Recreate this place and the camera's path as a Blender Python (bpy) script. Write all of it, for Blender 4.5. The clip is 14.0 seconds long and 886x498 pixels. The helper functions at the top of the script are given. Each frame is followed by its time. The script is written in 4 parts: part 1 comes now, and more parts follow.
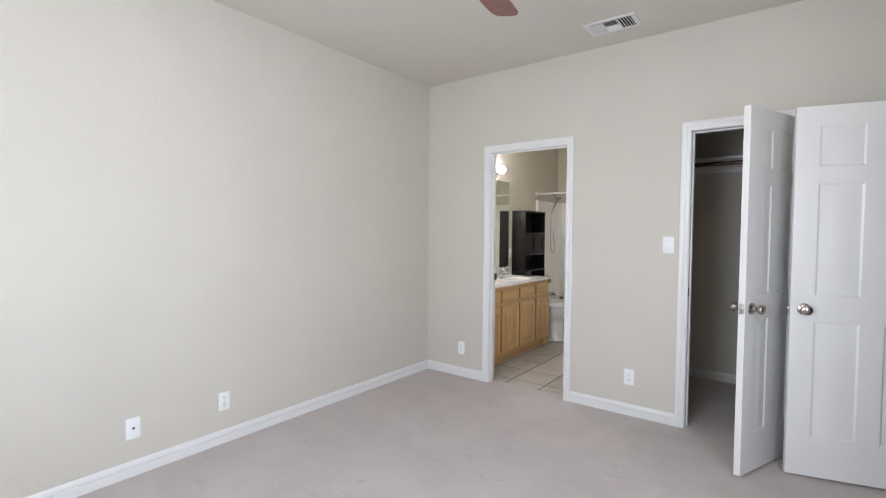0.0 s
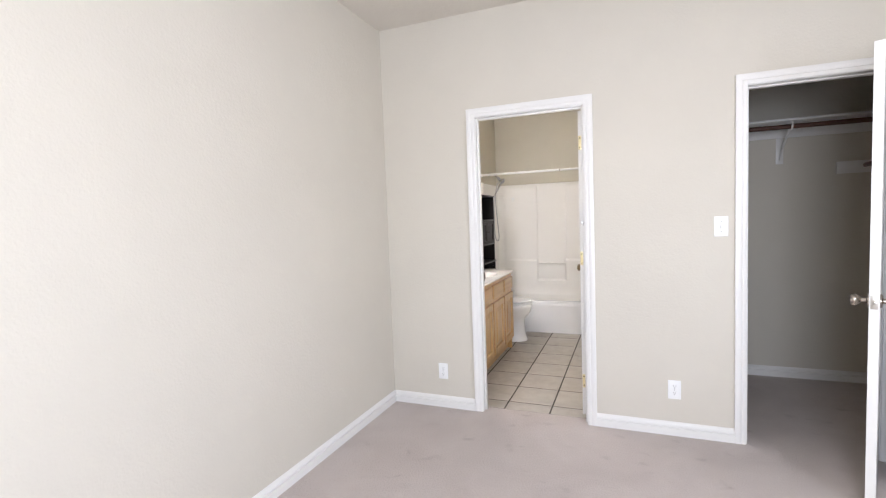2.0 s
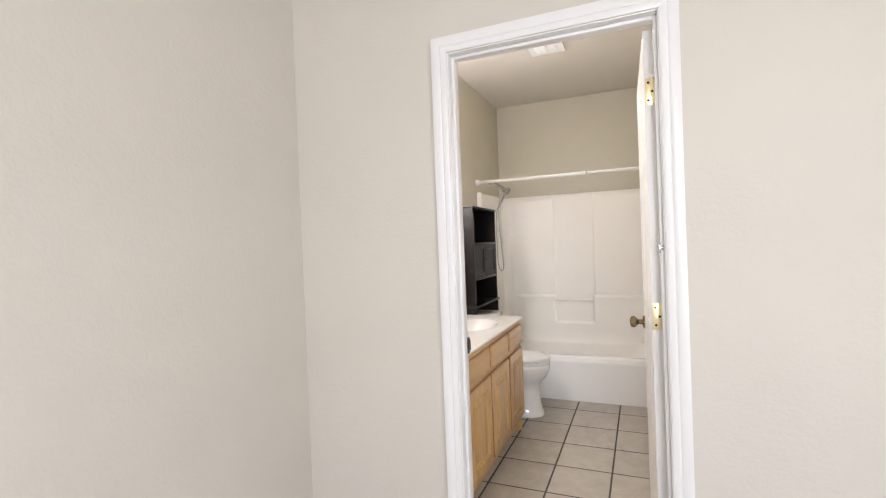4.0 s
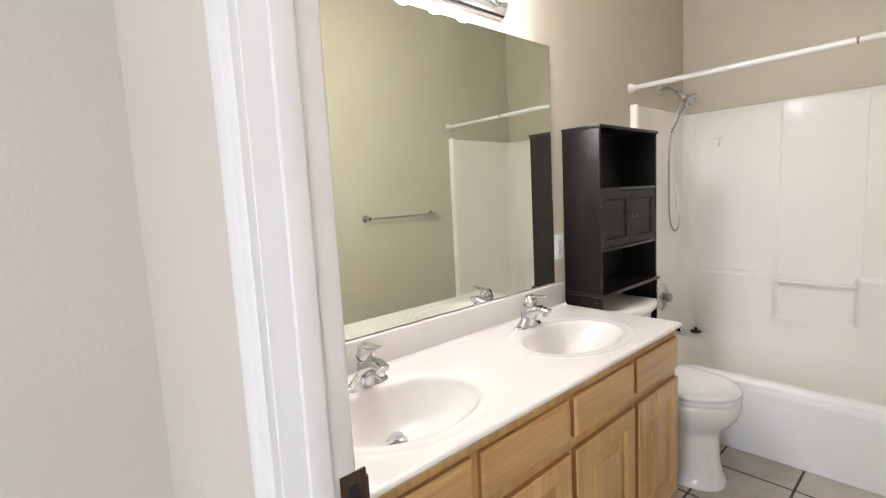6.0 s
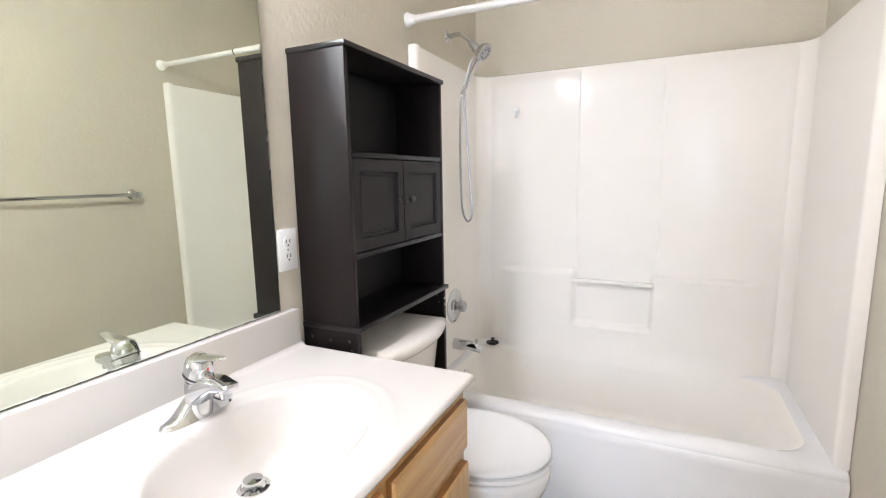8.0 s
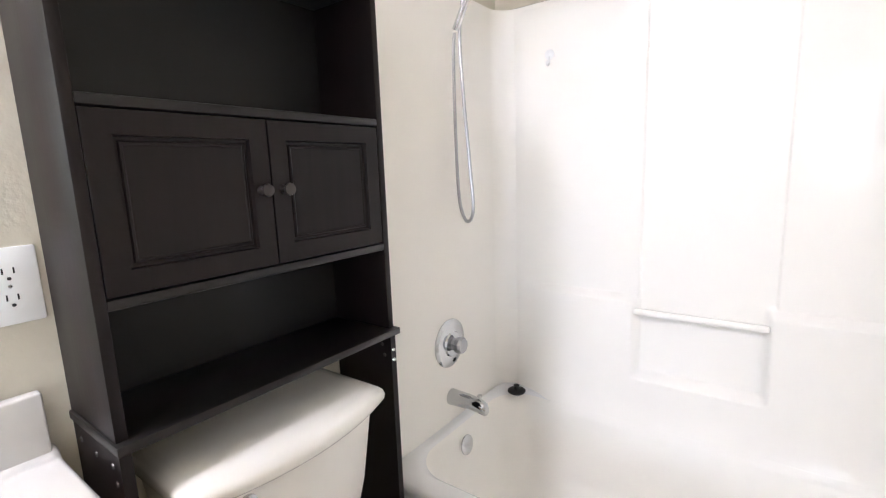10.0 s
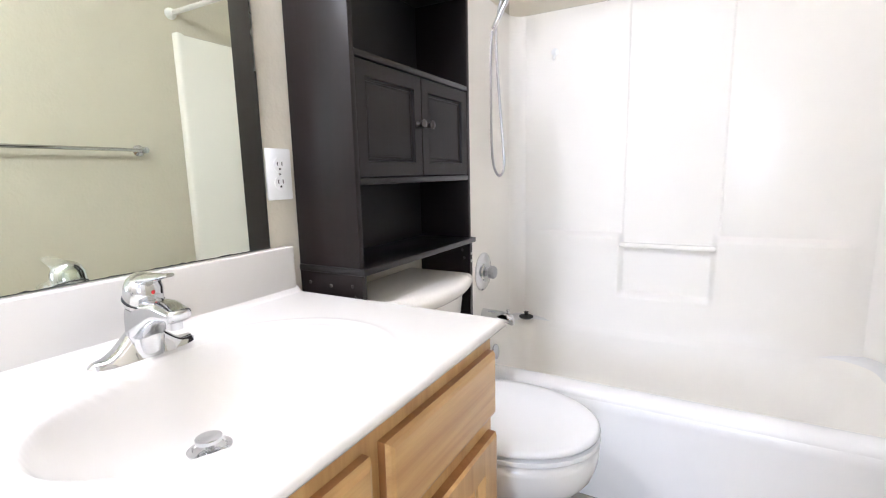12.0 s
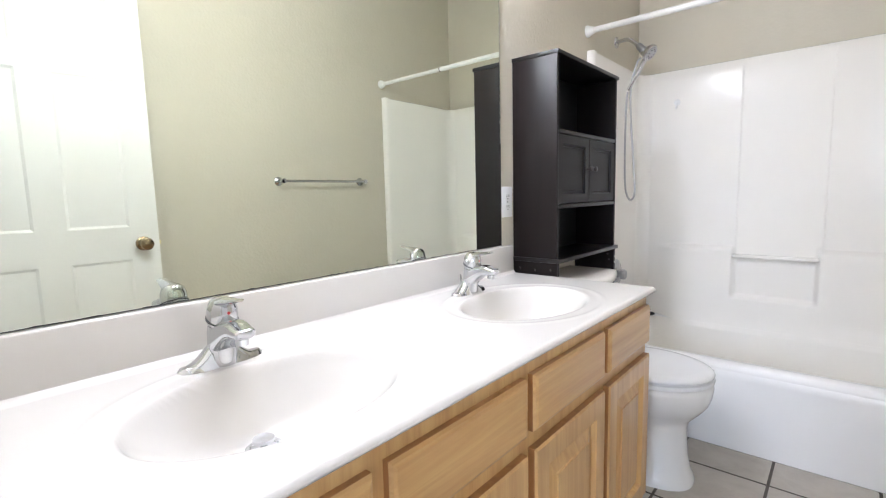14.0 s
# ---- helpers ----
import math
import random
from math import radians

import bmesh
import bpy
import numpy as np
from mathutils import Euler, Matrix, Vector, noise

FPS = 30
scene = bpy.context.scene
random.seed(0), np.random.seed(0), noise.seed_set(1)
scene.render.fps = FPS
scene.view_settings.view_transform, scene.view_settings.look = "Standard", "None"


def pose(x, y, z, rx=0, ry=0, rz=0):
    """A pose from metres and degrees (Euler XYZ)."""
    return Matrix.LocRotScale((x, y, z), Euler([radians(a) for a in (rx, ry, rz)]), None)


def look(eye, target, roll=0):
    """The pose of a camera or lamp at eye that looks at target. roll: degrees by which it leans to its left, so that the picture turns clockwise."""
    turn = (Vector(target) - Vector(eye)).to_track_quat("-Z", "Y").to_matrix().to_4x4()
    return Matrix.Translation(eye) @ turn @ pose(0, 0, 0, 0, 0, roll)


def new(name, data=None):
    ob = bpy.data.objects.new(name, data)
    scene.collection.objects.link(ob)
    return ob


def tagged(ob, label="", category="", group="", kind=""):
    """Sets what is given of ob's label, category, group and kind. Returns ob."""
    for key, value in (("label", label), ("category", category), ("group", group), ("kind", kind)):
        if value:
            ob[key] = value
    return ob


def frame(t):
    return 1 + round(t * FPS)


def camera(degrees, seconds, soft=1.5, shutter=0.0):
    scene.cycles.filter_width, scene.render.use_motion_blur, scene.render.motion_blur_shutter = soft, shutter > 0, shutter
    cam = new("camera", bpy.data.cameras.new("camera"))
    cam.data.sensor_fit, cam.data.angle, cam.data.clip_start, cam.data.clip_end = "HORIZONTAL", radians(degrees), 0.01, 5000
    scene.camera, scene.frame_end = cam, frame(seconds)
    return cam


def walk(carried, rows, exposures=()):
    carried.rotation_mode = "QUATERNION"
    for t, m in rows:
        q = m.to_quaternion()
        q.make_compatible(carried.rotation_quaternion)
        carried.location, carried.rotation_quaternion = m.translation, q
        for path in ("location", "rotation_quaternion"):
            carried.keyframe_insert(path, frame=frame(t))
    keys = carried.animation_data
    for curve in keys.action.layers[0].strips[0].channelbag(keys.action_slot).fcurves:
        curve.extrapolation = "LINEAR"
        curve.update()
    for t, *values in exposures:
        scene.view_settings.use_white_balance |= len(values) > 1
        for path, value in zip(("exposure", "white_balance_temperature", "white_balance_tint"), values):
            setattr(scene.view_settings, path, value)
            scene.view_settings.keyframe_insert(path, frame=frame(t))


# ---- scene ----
cam = camera(87.2, 14.0, soft=1.2)
PATH = [
    (0, (2.863, -3.554, 1.35), (1.659, -1.959, 1.275), 0.4),
    (0.5, (2.635, -3.509, 1.337), (1.723, -1.731, 1.254), -0.1),
    (1, (2.303, -3.458, 1.375), (1.387, -1.68, 1.335), -1.0),
    (1.5, (1.974, -3.368, 1.384), (1.235, -1.511, 1.313), -1.4),
    (2, (1.672, -3.074, 1.363), (0.927, -1.222, 1.237), -2.1),
    (2.2, (1.565, -2.936, 1.373), (0.793, -1.094, 1.277), -2.3),
    (4.3, (1.338, -1.343, 1.342), (0.549, 0.494, 1.32), -2.4),
    (4.5, (1.357, -1.165, 1.34), (0.5, 0.641, 1.278), -3.6),
    (5, (1.367, -0.779, 1.36), (0.214, 0.853, 1.284), -2.5),
    (5.5, (1.334, -0.465, 1.362), (0.016, 1.037, 1.288), -3.1),
    (6, (1.242, -0.202, 1.343), (-0.235, 1.128, 1.119), -3.0),
    (6.5, (1.063, 0.008, 1.347), (-0.317, 1.431, 1.076), -0.6),
    (7, (0.961, 0.202, 1.298), (-0.324, 1.714, 1.047), -3.0),
    (7.5, (0.955, 0.403, 1.249), (-0.119, 2.069, 0.984), -1.7),
    (8, (0.932, 0.677, 1.27), (0.088, 2.465, 0.969), -1.0),
    (8.2, (0.914, 0.789, 1.28), (0.145, 2.611, 0.98), -1.6),
    (10.3, (0.923, 1.501, 1.197), (-0.275, 3.067, 0.86), -2.2),
    (10.5, (0.932, 1.463, 1.143), (-0.25, 3.037, 0.793), -2.0),
    (11, (0.928, 1.273, 1.069), (-0.241, 2.852, 0.696), -0.9),
    (11.5, (0.898, 1.093, 1.079), (0.054, 2.874, 0.735), 1.0),
    (12, (0.853, 0.881, 1.074), (-0.112, 2.605, 0.758), -1.3),
    (12.5, (0.859, 0.658, 1.056), (-0.428, 2.153, 0.728), -1.0),
    (13, (0.861, 0.445, 1.062), (-0.502, 1.868, 0.721), -0.4),
    (13.5, (0.883, 0.24, 1.089), (-0.49, 1.663, 0.786), 0.6),
    (14, (0.985, 0.119, 1.115), (-0.312, 1.624, 0.885), -1.4),
]
EXPOSURES = [(0, 0.62, 5920, 12), (0.5, 0.8, 5930, 13), (1.0, 0.88, 5980, 13), (2.0, 1.1, 6060, 15), (4.5, 1.04, 6280, 15), (5.0, 1.07, 6260, 15), (6.5, 1.12, 5950, 13), (8.0, 1.5, 5750, 14), (10.5, 1.73, 5600, 15), (12.5, 1.66, 5520, 14), (13.2, 1.48, 5500, 13), (14.0, 1.34, 5500, 13)]
WINY = -2.9
WINDOW_WATTS = 31
SWX, SOUTH_WATTS = 1.9, 34
BULB_STRENGTH = 62.0
BATH_DOOR_TURN = 91.8
FAUX = 0.105
TILE_X, TILE_Y = 0.828, 1.502
walk(cam, [(t, look(eye, target, roll)) for t, eye, target, roll in PATH],
     exposures=EXPOSURES)

# ---- world and large lights ----
world = bpy.data.worlds.new("world")
scene.world = world
world.use_nodes = True
wn = world.node_tree.nodes
sky = wn.new("ShaderNodeTexSky")
sky.sky_type = "NISHITA"
sky.sun_disc = False
sky.sun_elevation, sky.sun_rotation = radians(40), radians(200)
wn["Background"].inputs["Strength"].default_value = 0.12
world.node_tree.links.new(sky.outputs[0], wn["Background"].inputs["Color"])

CEIL = 2.745      # ceiling height
WT = 0.096        # wall thickness
BR, BS = 3.56, -4.30   # bedroom: right wall, wall behind the walk's start
BX, BY = 1.485, 3.10   # bathroom: right wall, far wall


def area_light(name, m, sx, sy, watts, colour):
    d = bpy.data.lights.new(name, "AREA")
    d.shape, d.size, d.size_y, d.energy, d.color = "RECTANGLE", sx, sy, watts, colour
    ob = new(name, d)
    ob.matrix_basis = m
    return ob


# daylight from unseen bedroom windows; the south one is added to even it out
area_light("added_daylight", look((BR + 0.03, WINY, 1.55), (0, WINY, 1.40)), 1.9, 1.3, WINDOW_WATTS, (0.885, 0.937, 1.0))
area_light("added_daylight", look((SWX, BS - 0.03, 1.55), (SWX, 0, 1.40)), 1.0, 1.3, SOUTH_WATTS, (0.885, 0.937, 1.0))
sun = bpy.data.lights.new("sun", "SUN")
sun.energy, sun.angle, sun.color = 1.0, radians(12), (1.0, 0.95, 0.88)
new("sun", sun).matrix_basis = look((0, 0, 10), (4, -3, 0))


# ---- materials ----
def nodes_of(name, rough=0.5, metal=0.0, base=(0.8, 0.8, 0.8)):
    m = bpy.data.materials.new(name)
    m.use_nodes = True
    nt = m.node_tree
    b = nt.nodes["Principled BSDF"]
    b.inputs["Base Color"].default_value = (*base, 1)
    b.inputs["Roughness"].default_value = rough
    b.inputs["Metallic"].default_value = metal
    return m, nt, b


def coords(nt, scale=(1, 1, 1), use="Object"):
    tc = nt.nodes.new("ShaderNodeTexCoord")
    mp = nt.nodes.new("ShaderNodeMapping")
    mp.inputs["Scale"].default_value = scale
    nt.links.new(tc.outputs[use], mp.inputs[0])
    return mp.outputs[0]


def world_coords(nt, scale=(1, 1, 1)):
    g = nt.nodes.new("ShaderNodeNewGeometry")
    mp = nt.nodes.new("ShaderNodeMapping")
    mp.inputs["Scale"].default_value = scale
    nt.links.new(g.outputs["Position"], mp.inputs[0])
    return mp.outputs[0]


def noise_node(nt, vec, scale, detail=4, rough=0.55, distort=0.0):
    n = nt.nodes.new("ShaderNodeTexNoise")
    n.inputs["Scale"].default_value = scale
    n.inputs["Detail"].default_value = detail
    n.inputs["Roughness"].default_value = rough
    n.inputs["Distortion"].default_value = distort
    nt.links.new(vec, n.inputs["Vector"])
    return n.outputs["Fac"]


def ramp(nt, fac, stops):
    r = nt.nodes.new("ShaderNodeValToRGB")
    el = r.color_ramp.elements
    while len(el) < len(stops):
        el.new(0.5)
    for e, (p, c) in zip(el, stops):
        e.position, e.color = p, (*c, 1) if len(c) == 3 else c
    nt.links.new(fac, r.inputs[0])
    return r.outputs[0]


def mix(nt, fac, a, b, mode="MIX"):
    n = nt.nodes.new("ShaderNodeMix")
    n.data_type, n.blend_type = "RGBA", mode
    for sock, v in ((n.inputs["Factor"], fac), (n.inputs["A"], a), (n.inputs["B"], b)):
        if isinstance(v, (int, float)):
            sock.default_value = v
        elif isinstance(v, tuple):
            sock.default_value = (*v, 1)
        else:
            nt.links.new(v, sock)
    return n.outputs["Result"]


def math_node(nt, op, a, b=0.0):
    n = nt.nodes.new("ShaderNodeMath")
    n.operation = op
    for sock, v in ((n.inputs[0], a), (n.inputs[1], b)):
        if isinstance(v, (int, float)):
            sock.default_value = v
        else:
            nt.links.new(v, sock)
    return n.outputs[0]


def bump(nt, b, height, strength, distance):
    n = nt.nodes.new("ShaderNodeBump")
    n.inputs["Strength"].default_value = strength
    n.inputs["Distance"].default_value = distance
    nt.links.new(height, n.inputs["Height"])
    nt.links.new(n.outputs[0], b.inputs["Normal"])


def paint(name, c, rough, peel=0.25, size=90, vary=0.05):
    """Wall or trim paint: rolled orange peel, faint cloudy marks."""
    m, nt, b = nodes_of(name, rough)
    v = world_coords(nt)
    big = noise_node(nt, v, 1.6, 5, 0.6)
    lo, hi = tuple(x * (1 - vary) for x in c), tuple(min(1, x * (1 + vary)) for x in c)
    nt.links.new(ramp(nt, big, [(0.3, lo), (0.7, hi)]), b.inputs["Base Color"])
    fine = noise_node(nt, v, size, 3, 0.5)
    mid = noise_node(nt, v, size * 0.35, 2, 0.5)
    bump(nt, b, math_node(nt, "ADD", fine, mid), peel, 0.004)
    return m


def glossy(name, c, rough, vary=0.03, coat=0.0, wavy=0.0):
    """Cast or moulded white goods: almost even, faint smears in the gloss."""
    m, nt, b = nodes_of(name, rough)
    v = world_coords(nt)
    n = noise_node(nt, v, 5, 5, 0.6)
    lo, hi = tuple(x * (1 - vary) for x in c), tuple(min(1, x * (1 + vary)) for x in c)
    nt.links.new(ramp(nt, n, [(0.3, lo), (0.7, hi)]), b.inputs["Base Color"])
    s = noise_node(nt, v, 22, 4, 0.7)
    nt.links.new(ramp(nt, s, [(0.3, (rough * 0.97,) * 3), (0.8, (rough * 1.04,) * 3)]), b.inputs["Roughness"])
    b.inputs["Coat Weight"].default_value = coat
    b.inputs["Coat Roughness"].default_value = 0.08
    if wavy:
        bump(nt, b, noise_node(nt, v, 4.5, 2, 0.4), wavy, 0.03)
    return m


def metal(name, c, rough, vary=0.15):
    m, nt, b = nodes_of(name, rough, 1.0, c)
    n = noise_node(nt, world_coords(nt), 60, 4, 0.6)
    nt.links.new(ramp(nt, n, [(0.3, (rough * (1 - vary),) * 3), (0.7, (rough * (1 + 2 * vary),) * 3)]), b.inputs["Roughness"])
    return m


def wood(name, dark, light, axis, rough=0.35, coat=0.25, streak=1.0):
    """Clear-finished boards with the grain along one axis."""
    m, nt, b = nodes_of(name, rough)
    sc = [34.0, 34.0, 34.0]
    sc["xyz".index(axis)] = 1.4
    g = nt.nodes.new("ShaderNodeNewGeometry")
    rnd = nt.nodes.new("ShaderNodeObjectInfo").outputs["Random"]
    off = nt.nodes.new("ShaderNodeCombineXYZ")
    for k in range(3):
        nt.links.new(math_node(nt, "MULTIPLY", rnd, 7.3 + k), off.inputs[k])
    add = nt.nodes.new("ShaderNodeVectorMath")
    nt.links.new(g.outputs["Position"], add.inputs[0])
    nt.links.new(off.outputs[0], add.inputs[1])
    mp = nt.nodes.new("ShaderNodeMapping")
    mp.inputs["Scale"].default_value = sc
    nt.links.new(add.outputs[0], mp.inputs[0])
    v = mp.outputs[0]
    grain = noise_node(nt, v, 1.0, 6, 0.65, 0.35)
    fine = noise_node(nt, v, 5.0, 3, 0.6)
    mp2 = nt.nodes.new("ShaderNodeMapping")
    mp2.inputs["Scale"].default_value = [s * 0.12 for s in sc]
    nt.links.new(add.outputs[0], mp2.inputs[0])
    broad = noise_node(nt, mp2.outputs[0], 1.6, 3, 0.5, 1.2)
    c = ramp(nt, grain, [(0.32, dark), (0.62, light)])
    c = mix(nt, math_node(nt, "MULTIPLY", fine, 0.35 * streak), c, tuple(x * 0.72 for x in dark))
    c = mix(nt, math_node(nt, "MULTIPLY", broad, 0.45), c, tuple(min(1, x * 1.12) for x in light))
    c = mix(nt, math_node(nt, "MULTIPLY", rnd, 0.2), c, tuple(x * 0.85 for x in light))
    nt.links.new(c, b.inputs["Base Color"])
    bump(nt, b, fine, 0.08, 0.002)
    b.inputs["Coat Weight"].default_value = coat
    b.inputs["Coat Roughness"].default_value = 0.14
    return m


WALL = paint("wall_paint", (0.613, 0.573, 0.496), 0.62, 0.30, 80, 0.025)
# bathroom copy of the wall paint, the bulbs' warmer light tinted into its colour
BATHW = paint("wall_paint_warm_light", (0.617, 0.574, 0.468), 0.62, 0.34, 70, 0.03)
CEILING = paint("ceiling_paint", (0.68, 0.635, 0.565), 0.75, 0.35, 70, 0.02)
TRIM = paint("trim_paint", (0.77, 0.755, 0.73), 0.32, 0.03, 60, 0.02)
DOORP = paint("door_paint", (0.80, 0.785, 0.755), 0.36, 0.05, 60, 0.025)
PLATE = glossy("plate_plastic", (0.86, 0.86, 0.85), 0.3, 0.01)
DARKHOLE = nodes_of("dark_slot", 0.6, 0, (0.01, 0.01, 0.01))[0]
ACRYLIC = glossy("fibreglass", (0.915, 0.888, 0.835), 0.13, 0.006, 0.0, 0.03)
ACRYLIC.node_tree.nodes["Principled BSDF"].inputs["Specular IOR Level"].default_value = 0.13
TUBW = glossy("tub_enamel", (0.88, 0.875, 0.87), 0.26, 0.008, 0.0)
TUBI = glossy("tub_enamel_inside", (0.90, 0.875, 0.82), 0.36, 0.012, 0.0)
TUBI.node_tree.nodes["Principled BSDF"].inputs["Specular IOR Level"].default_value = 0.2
PORC = glossy("porcelain", (0.86, 0.85, 0.83), 0.07, 0.015, 0.5)
TANKP = glossy("tank_porcelain", (0.79, 0.76, 0.705), 0.2, 0.02, 0.1)
SEATP = glossy("seat_plastic", (0.86, 0.86, 0.86), 0.16, 0.01)
MARBLE = glossy("cultured_marble", (0.665, 0.638, 0.60), 0.22, 0.012, 0.0)
CHROME = metal("chrome", (0.61, 0.62, 0.63), 0.06)
NICKEL = metal("satin_nickel", (0.42, 0.38, 0.34), 0.22)
PEWTER = metal("pewter", (0.09, 0.08, 0.075), 0.36)
BRASS = metal("antique_brass", (0.32, 0.235, 0.14), 0.17)
HINGEB = metal("bright_brass", (0.80, 0.70, 0.42), 0.3)
HINGES = metal("steel_hinge", (0.62, 0.60, 0.55), 0.3)
ESP = wood("espresso_laminate", (0.0060, 0.0040, 0.0037), (0.0106, 0.0069, 0.0063), "z", 0.44, 0.0, 0.4)
ESP.node_tree.nodes["Principled BSDF"].inputs["Specular IOR Level"].default_value = 0.24
ESPE = wood("espresso_board", (0.005, 0.0042, 0.004), (0.010, 0.008, 0.0075), "y", 0.36, 0.0, 0.6)
ESPE.node_tree.nodes["Principled BSDF"].inputs["Specular IOR Level"].default_value = 0.42
# shade inside the shelf unit, put into a near-black back panel colour
ESPB = paint("espresso_shaded_back", (0.0042, 0.0036, 0.0036), 0.6, 0.05, 60, 0.1)
OAKV = wood("maple_upright", (0.37, 0.185, 0.056), (0.60, 0.375, 0.142), "z", 0.30, 0.35, 0.4)
OAKH = wood("maple_level", (0.37, 0.185, 0.056), (0.60, 0.375, 0.142), "y", 0.30, 0.35, 0.4)
MEDGE = wood("maple_dark_edge", (0.21, 0.080, 0.024), (0.40, 0.19, 0.065), "z")
FANW = wood("fan_blade_wood", (0.16, 0.06, 0.045), (0.26, 0.10, 0.075), "x", 0.4)
RODW = wood("closet_rod_wood", (0.06, 0.025, 0.018), (0.11, 0.045, 0.03), "x", 0.45)
RUBBER = nodes_of("black_rubber", 0.5, 0, (0.012, 0.012, 0.012))[0]
REDDOT = nodes_of("red_dot", 0.3, 0, (0.6, 0.03, 0.03))[0]
SEALANT = nodes_of("mirror_edge", 0.5, 0.3, (0.05, 0.05, 0.045))[0]
BRONZE = metal("dark_bronze", (0.11, 0.08, 0.06), 0.3)
STRIPC = metal("strip_chrome", (0.90, 0.90, 0.90), 0.20)
CHROMED = metal("hose_steel", (0.42, 0.42, 0.43), 0.30, 0.05)

MIRROR, nt, b = nodes_of("mirror_glass", 0.0, 1.0, (0.80, 0.84, 0.74))
BULB, nt, b = nodes_of("bulb_glow", 0.4, 0, (0.9, 0.9, 0.9))
b.inputs["Emission Color"].default_value = (1.0, 0.955, 0.935, 1)
b.inputs["Emission Strength"].default_value = BULB_STRENGTH
GLASS, nt, b = nodes_of("window_glass", 0.02, 0, (1, 1, 1))
b.inputs["Transmission Weight"].default_value = 1.0
FROST, nt, b = nodes_of("fan_shade_glass", 0.3, 0, (0.9, 0.9, 0.88))
b.inputs["Emission Color"].default_value = (1.0, 0.92, 0.8, 1)
b.inputs["Emission Strength"].default_value = 4.0

# carpet: cut pile with nap marks and a few worn stains
CARPET, nt, b = nodes_of("carpet_pile", 0.95)
v = world_coords(nt)
pile = noise_node(nt, v, 260, 3, 0.7)
nap = noise_node(nt, v, 2.2, 6, 0.62, 0.6)
c = ramp(nt, nap, [(0.3, (0.50, 0.43, 0.395)), (0.7, (0.60, 0.53, 0.49))])
c = mix(nt, math_node(nt, "MULTIPLY", pile, 0.30), c, (0.36, 0.30, 0.27))
spot = noise_node(nt, world_coords(nt, (1.0, 1.6, 1.0)), 5.5, 5, 0.7, 0.5)
c = mix(nt, ramp(nt, spot, [(0.60, (0, 0, 0)), (0.76, (0.5, 0.5, 0.5))]), c, (0.19, 0.15, 0.13))
for sx, sy, sr in ((0.13, -1.62, 0.05), (0.15, -1.36, 0.07), (0.40, -1.74, 0.09), (0.20, -1.54, 0.04), (1.06, -0.42, 0.10), (0.95, -0.16, 0.16)):
    d = nt.nodes.new("ShaderNodeVectorMath")
    d.operation = "DISTANCE"
    nt.links.new(v, d.inputs[0])
    d.inputs[1].default_value = (sx, sy, 0)
    f = math_node(nt, "ADD", math_node(nt, "MULTIPLY", d.outputs["Value"], 1 / sr), math_node(nt, "MULTIPLY", spot, 1.6))
    c = mix(nt, ramp(nt, f, [(0.55, (0.75, 0.75, 0.75)), (1.0, (0, 0, 0))]), c, (0.20, 0.155, 0.13))
nt.links.new(c, b.inputs["Base Color"])
b.inputs["Sheen Weight"].default_value = 0.25
clump = noise_node(nt, v, 70, 3, 0.6)
bump(nt, b, math_node(nt, "ADD", pile, math_node(nt, "MULTIPLY", clump, 1.5)), 0.7, 0.006)

# floor tile: mottled ceramic, each tile a little different
TILE, nt, b = nodes_of("floor_tile", 0.38)
v = world_coords(nt)
rnd = nt.nodes.new("ShaderNodeObjectInfo").outputs["Random"]
mott = noise_node(nt, v, 9, 6, 0.65, 0.4)
c = ramp(nt, mott, [(0.3, (0.40, 0.36, 0.305)), (0.72, (0.54, 0.50, 0.435))])
c = mix(nt, math_node(nt, "MULTIPLY", rnd, 0.25), c, (0.40, 0.37, 0.32))
nt.links.new(c, b.inputs["Base Color"])
bump(nt, b, noise_node(nt, v, 40, 4, 0.6), 0.12, 0.003)
GROUT, nt, b = nodes_of("grout", 0.9)
nt.links.new(ramp(nt, noise_node(nt, world_coords(nt), 30, 4), [(0.3, (0.055, 0.047, 0.04)), (0.7, (0.10, 0.088, 0.075))]), b.inputs["Base Color"])


# ---- mesh helpers ----
def bx(x0, y0, z0, x1, y1, z1, bev=0.0, seg=2):
    bm = bmesh.new()
    bmesh.ops.create_cube(bm, size=1, matrix=Matrix.LocRotScale(((x0 + x1) / 2, (y0 + y1) / 2, (z0 + z1) / 2), None, (abs(x1 - x0), abs(y1 - y0), abs(z1 - z0))))
    if bev:
        bmesh.ops.bevel(bm, geom=bm.edges[:], offset=bev, segments=seg, affect="EDGES", profile=0.5)
    return bm


def join(*parts_in):
    out = bmesh.new()
    for p in parts_in:
        me = bpy.data.meshes.new("tmp")
        p.to_mesh(me)
        out.from_mesh(me)
        bpy.data.meshes.remove(me)
        p.free()
    return out


def moved(bm, m):
    bm.transform(m)
    return bm


def loft(rings, closed=True, cap0=True, cap1=True):
    bm = bmesh.new()
    vs = [[bm.verts.new(p) for p in r] for r in rings]
    n = len(vs[0])
    for a, c in zip(vs, vs[1:]):
        for i in range(n if closed else n - 1):
            j = (i + 1) % n
            bm.faces.new((a[i], a[j], c[j], c[i]))
    if cap0 and closed:
        bm.faces.new(vs[0][::-1])
    if cap1 and closed:
        bm.faces.new(vs[-1])
    bmesh.ops.recalc_face_normals(bm, faces=bm.faces[:])
    return bm


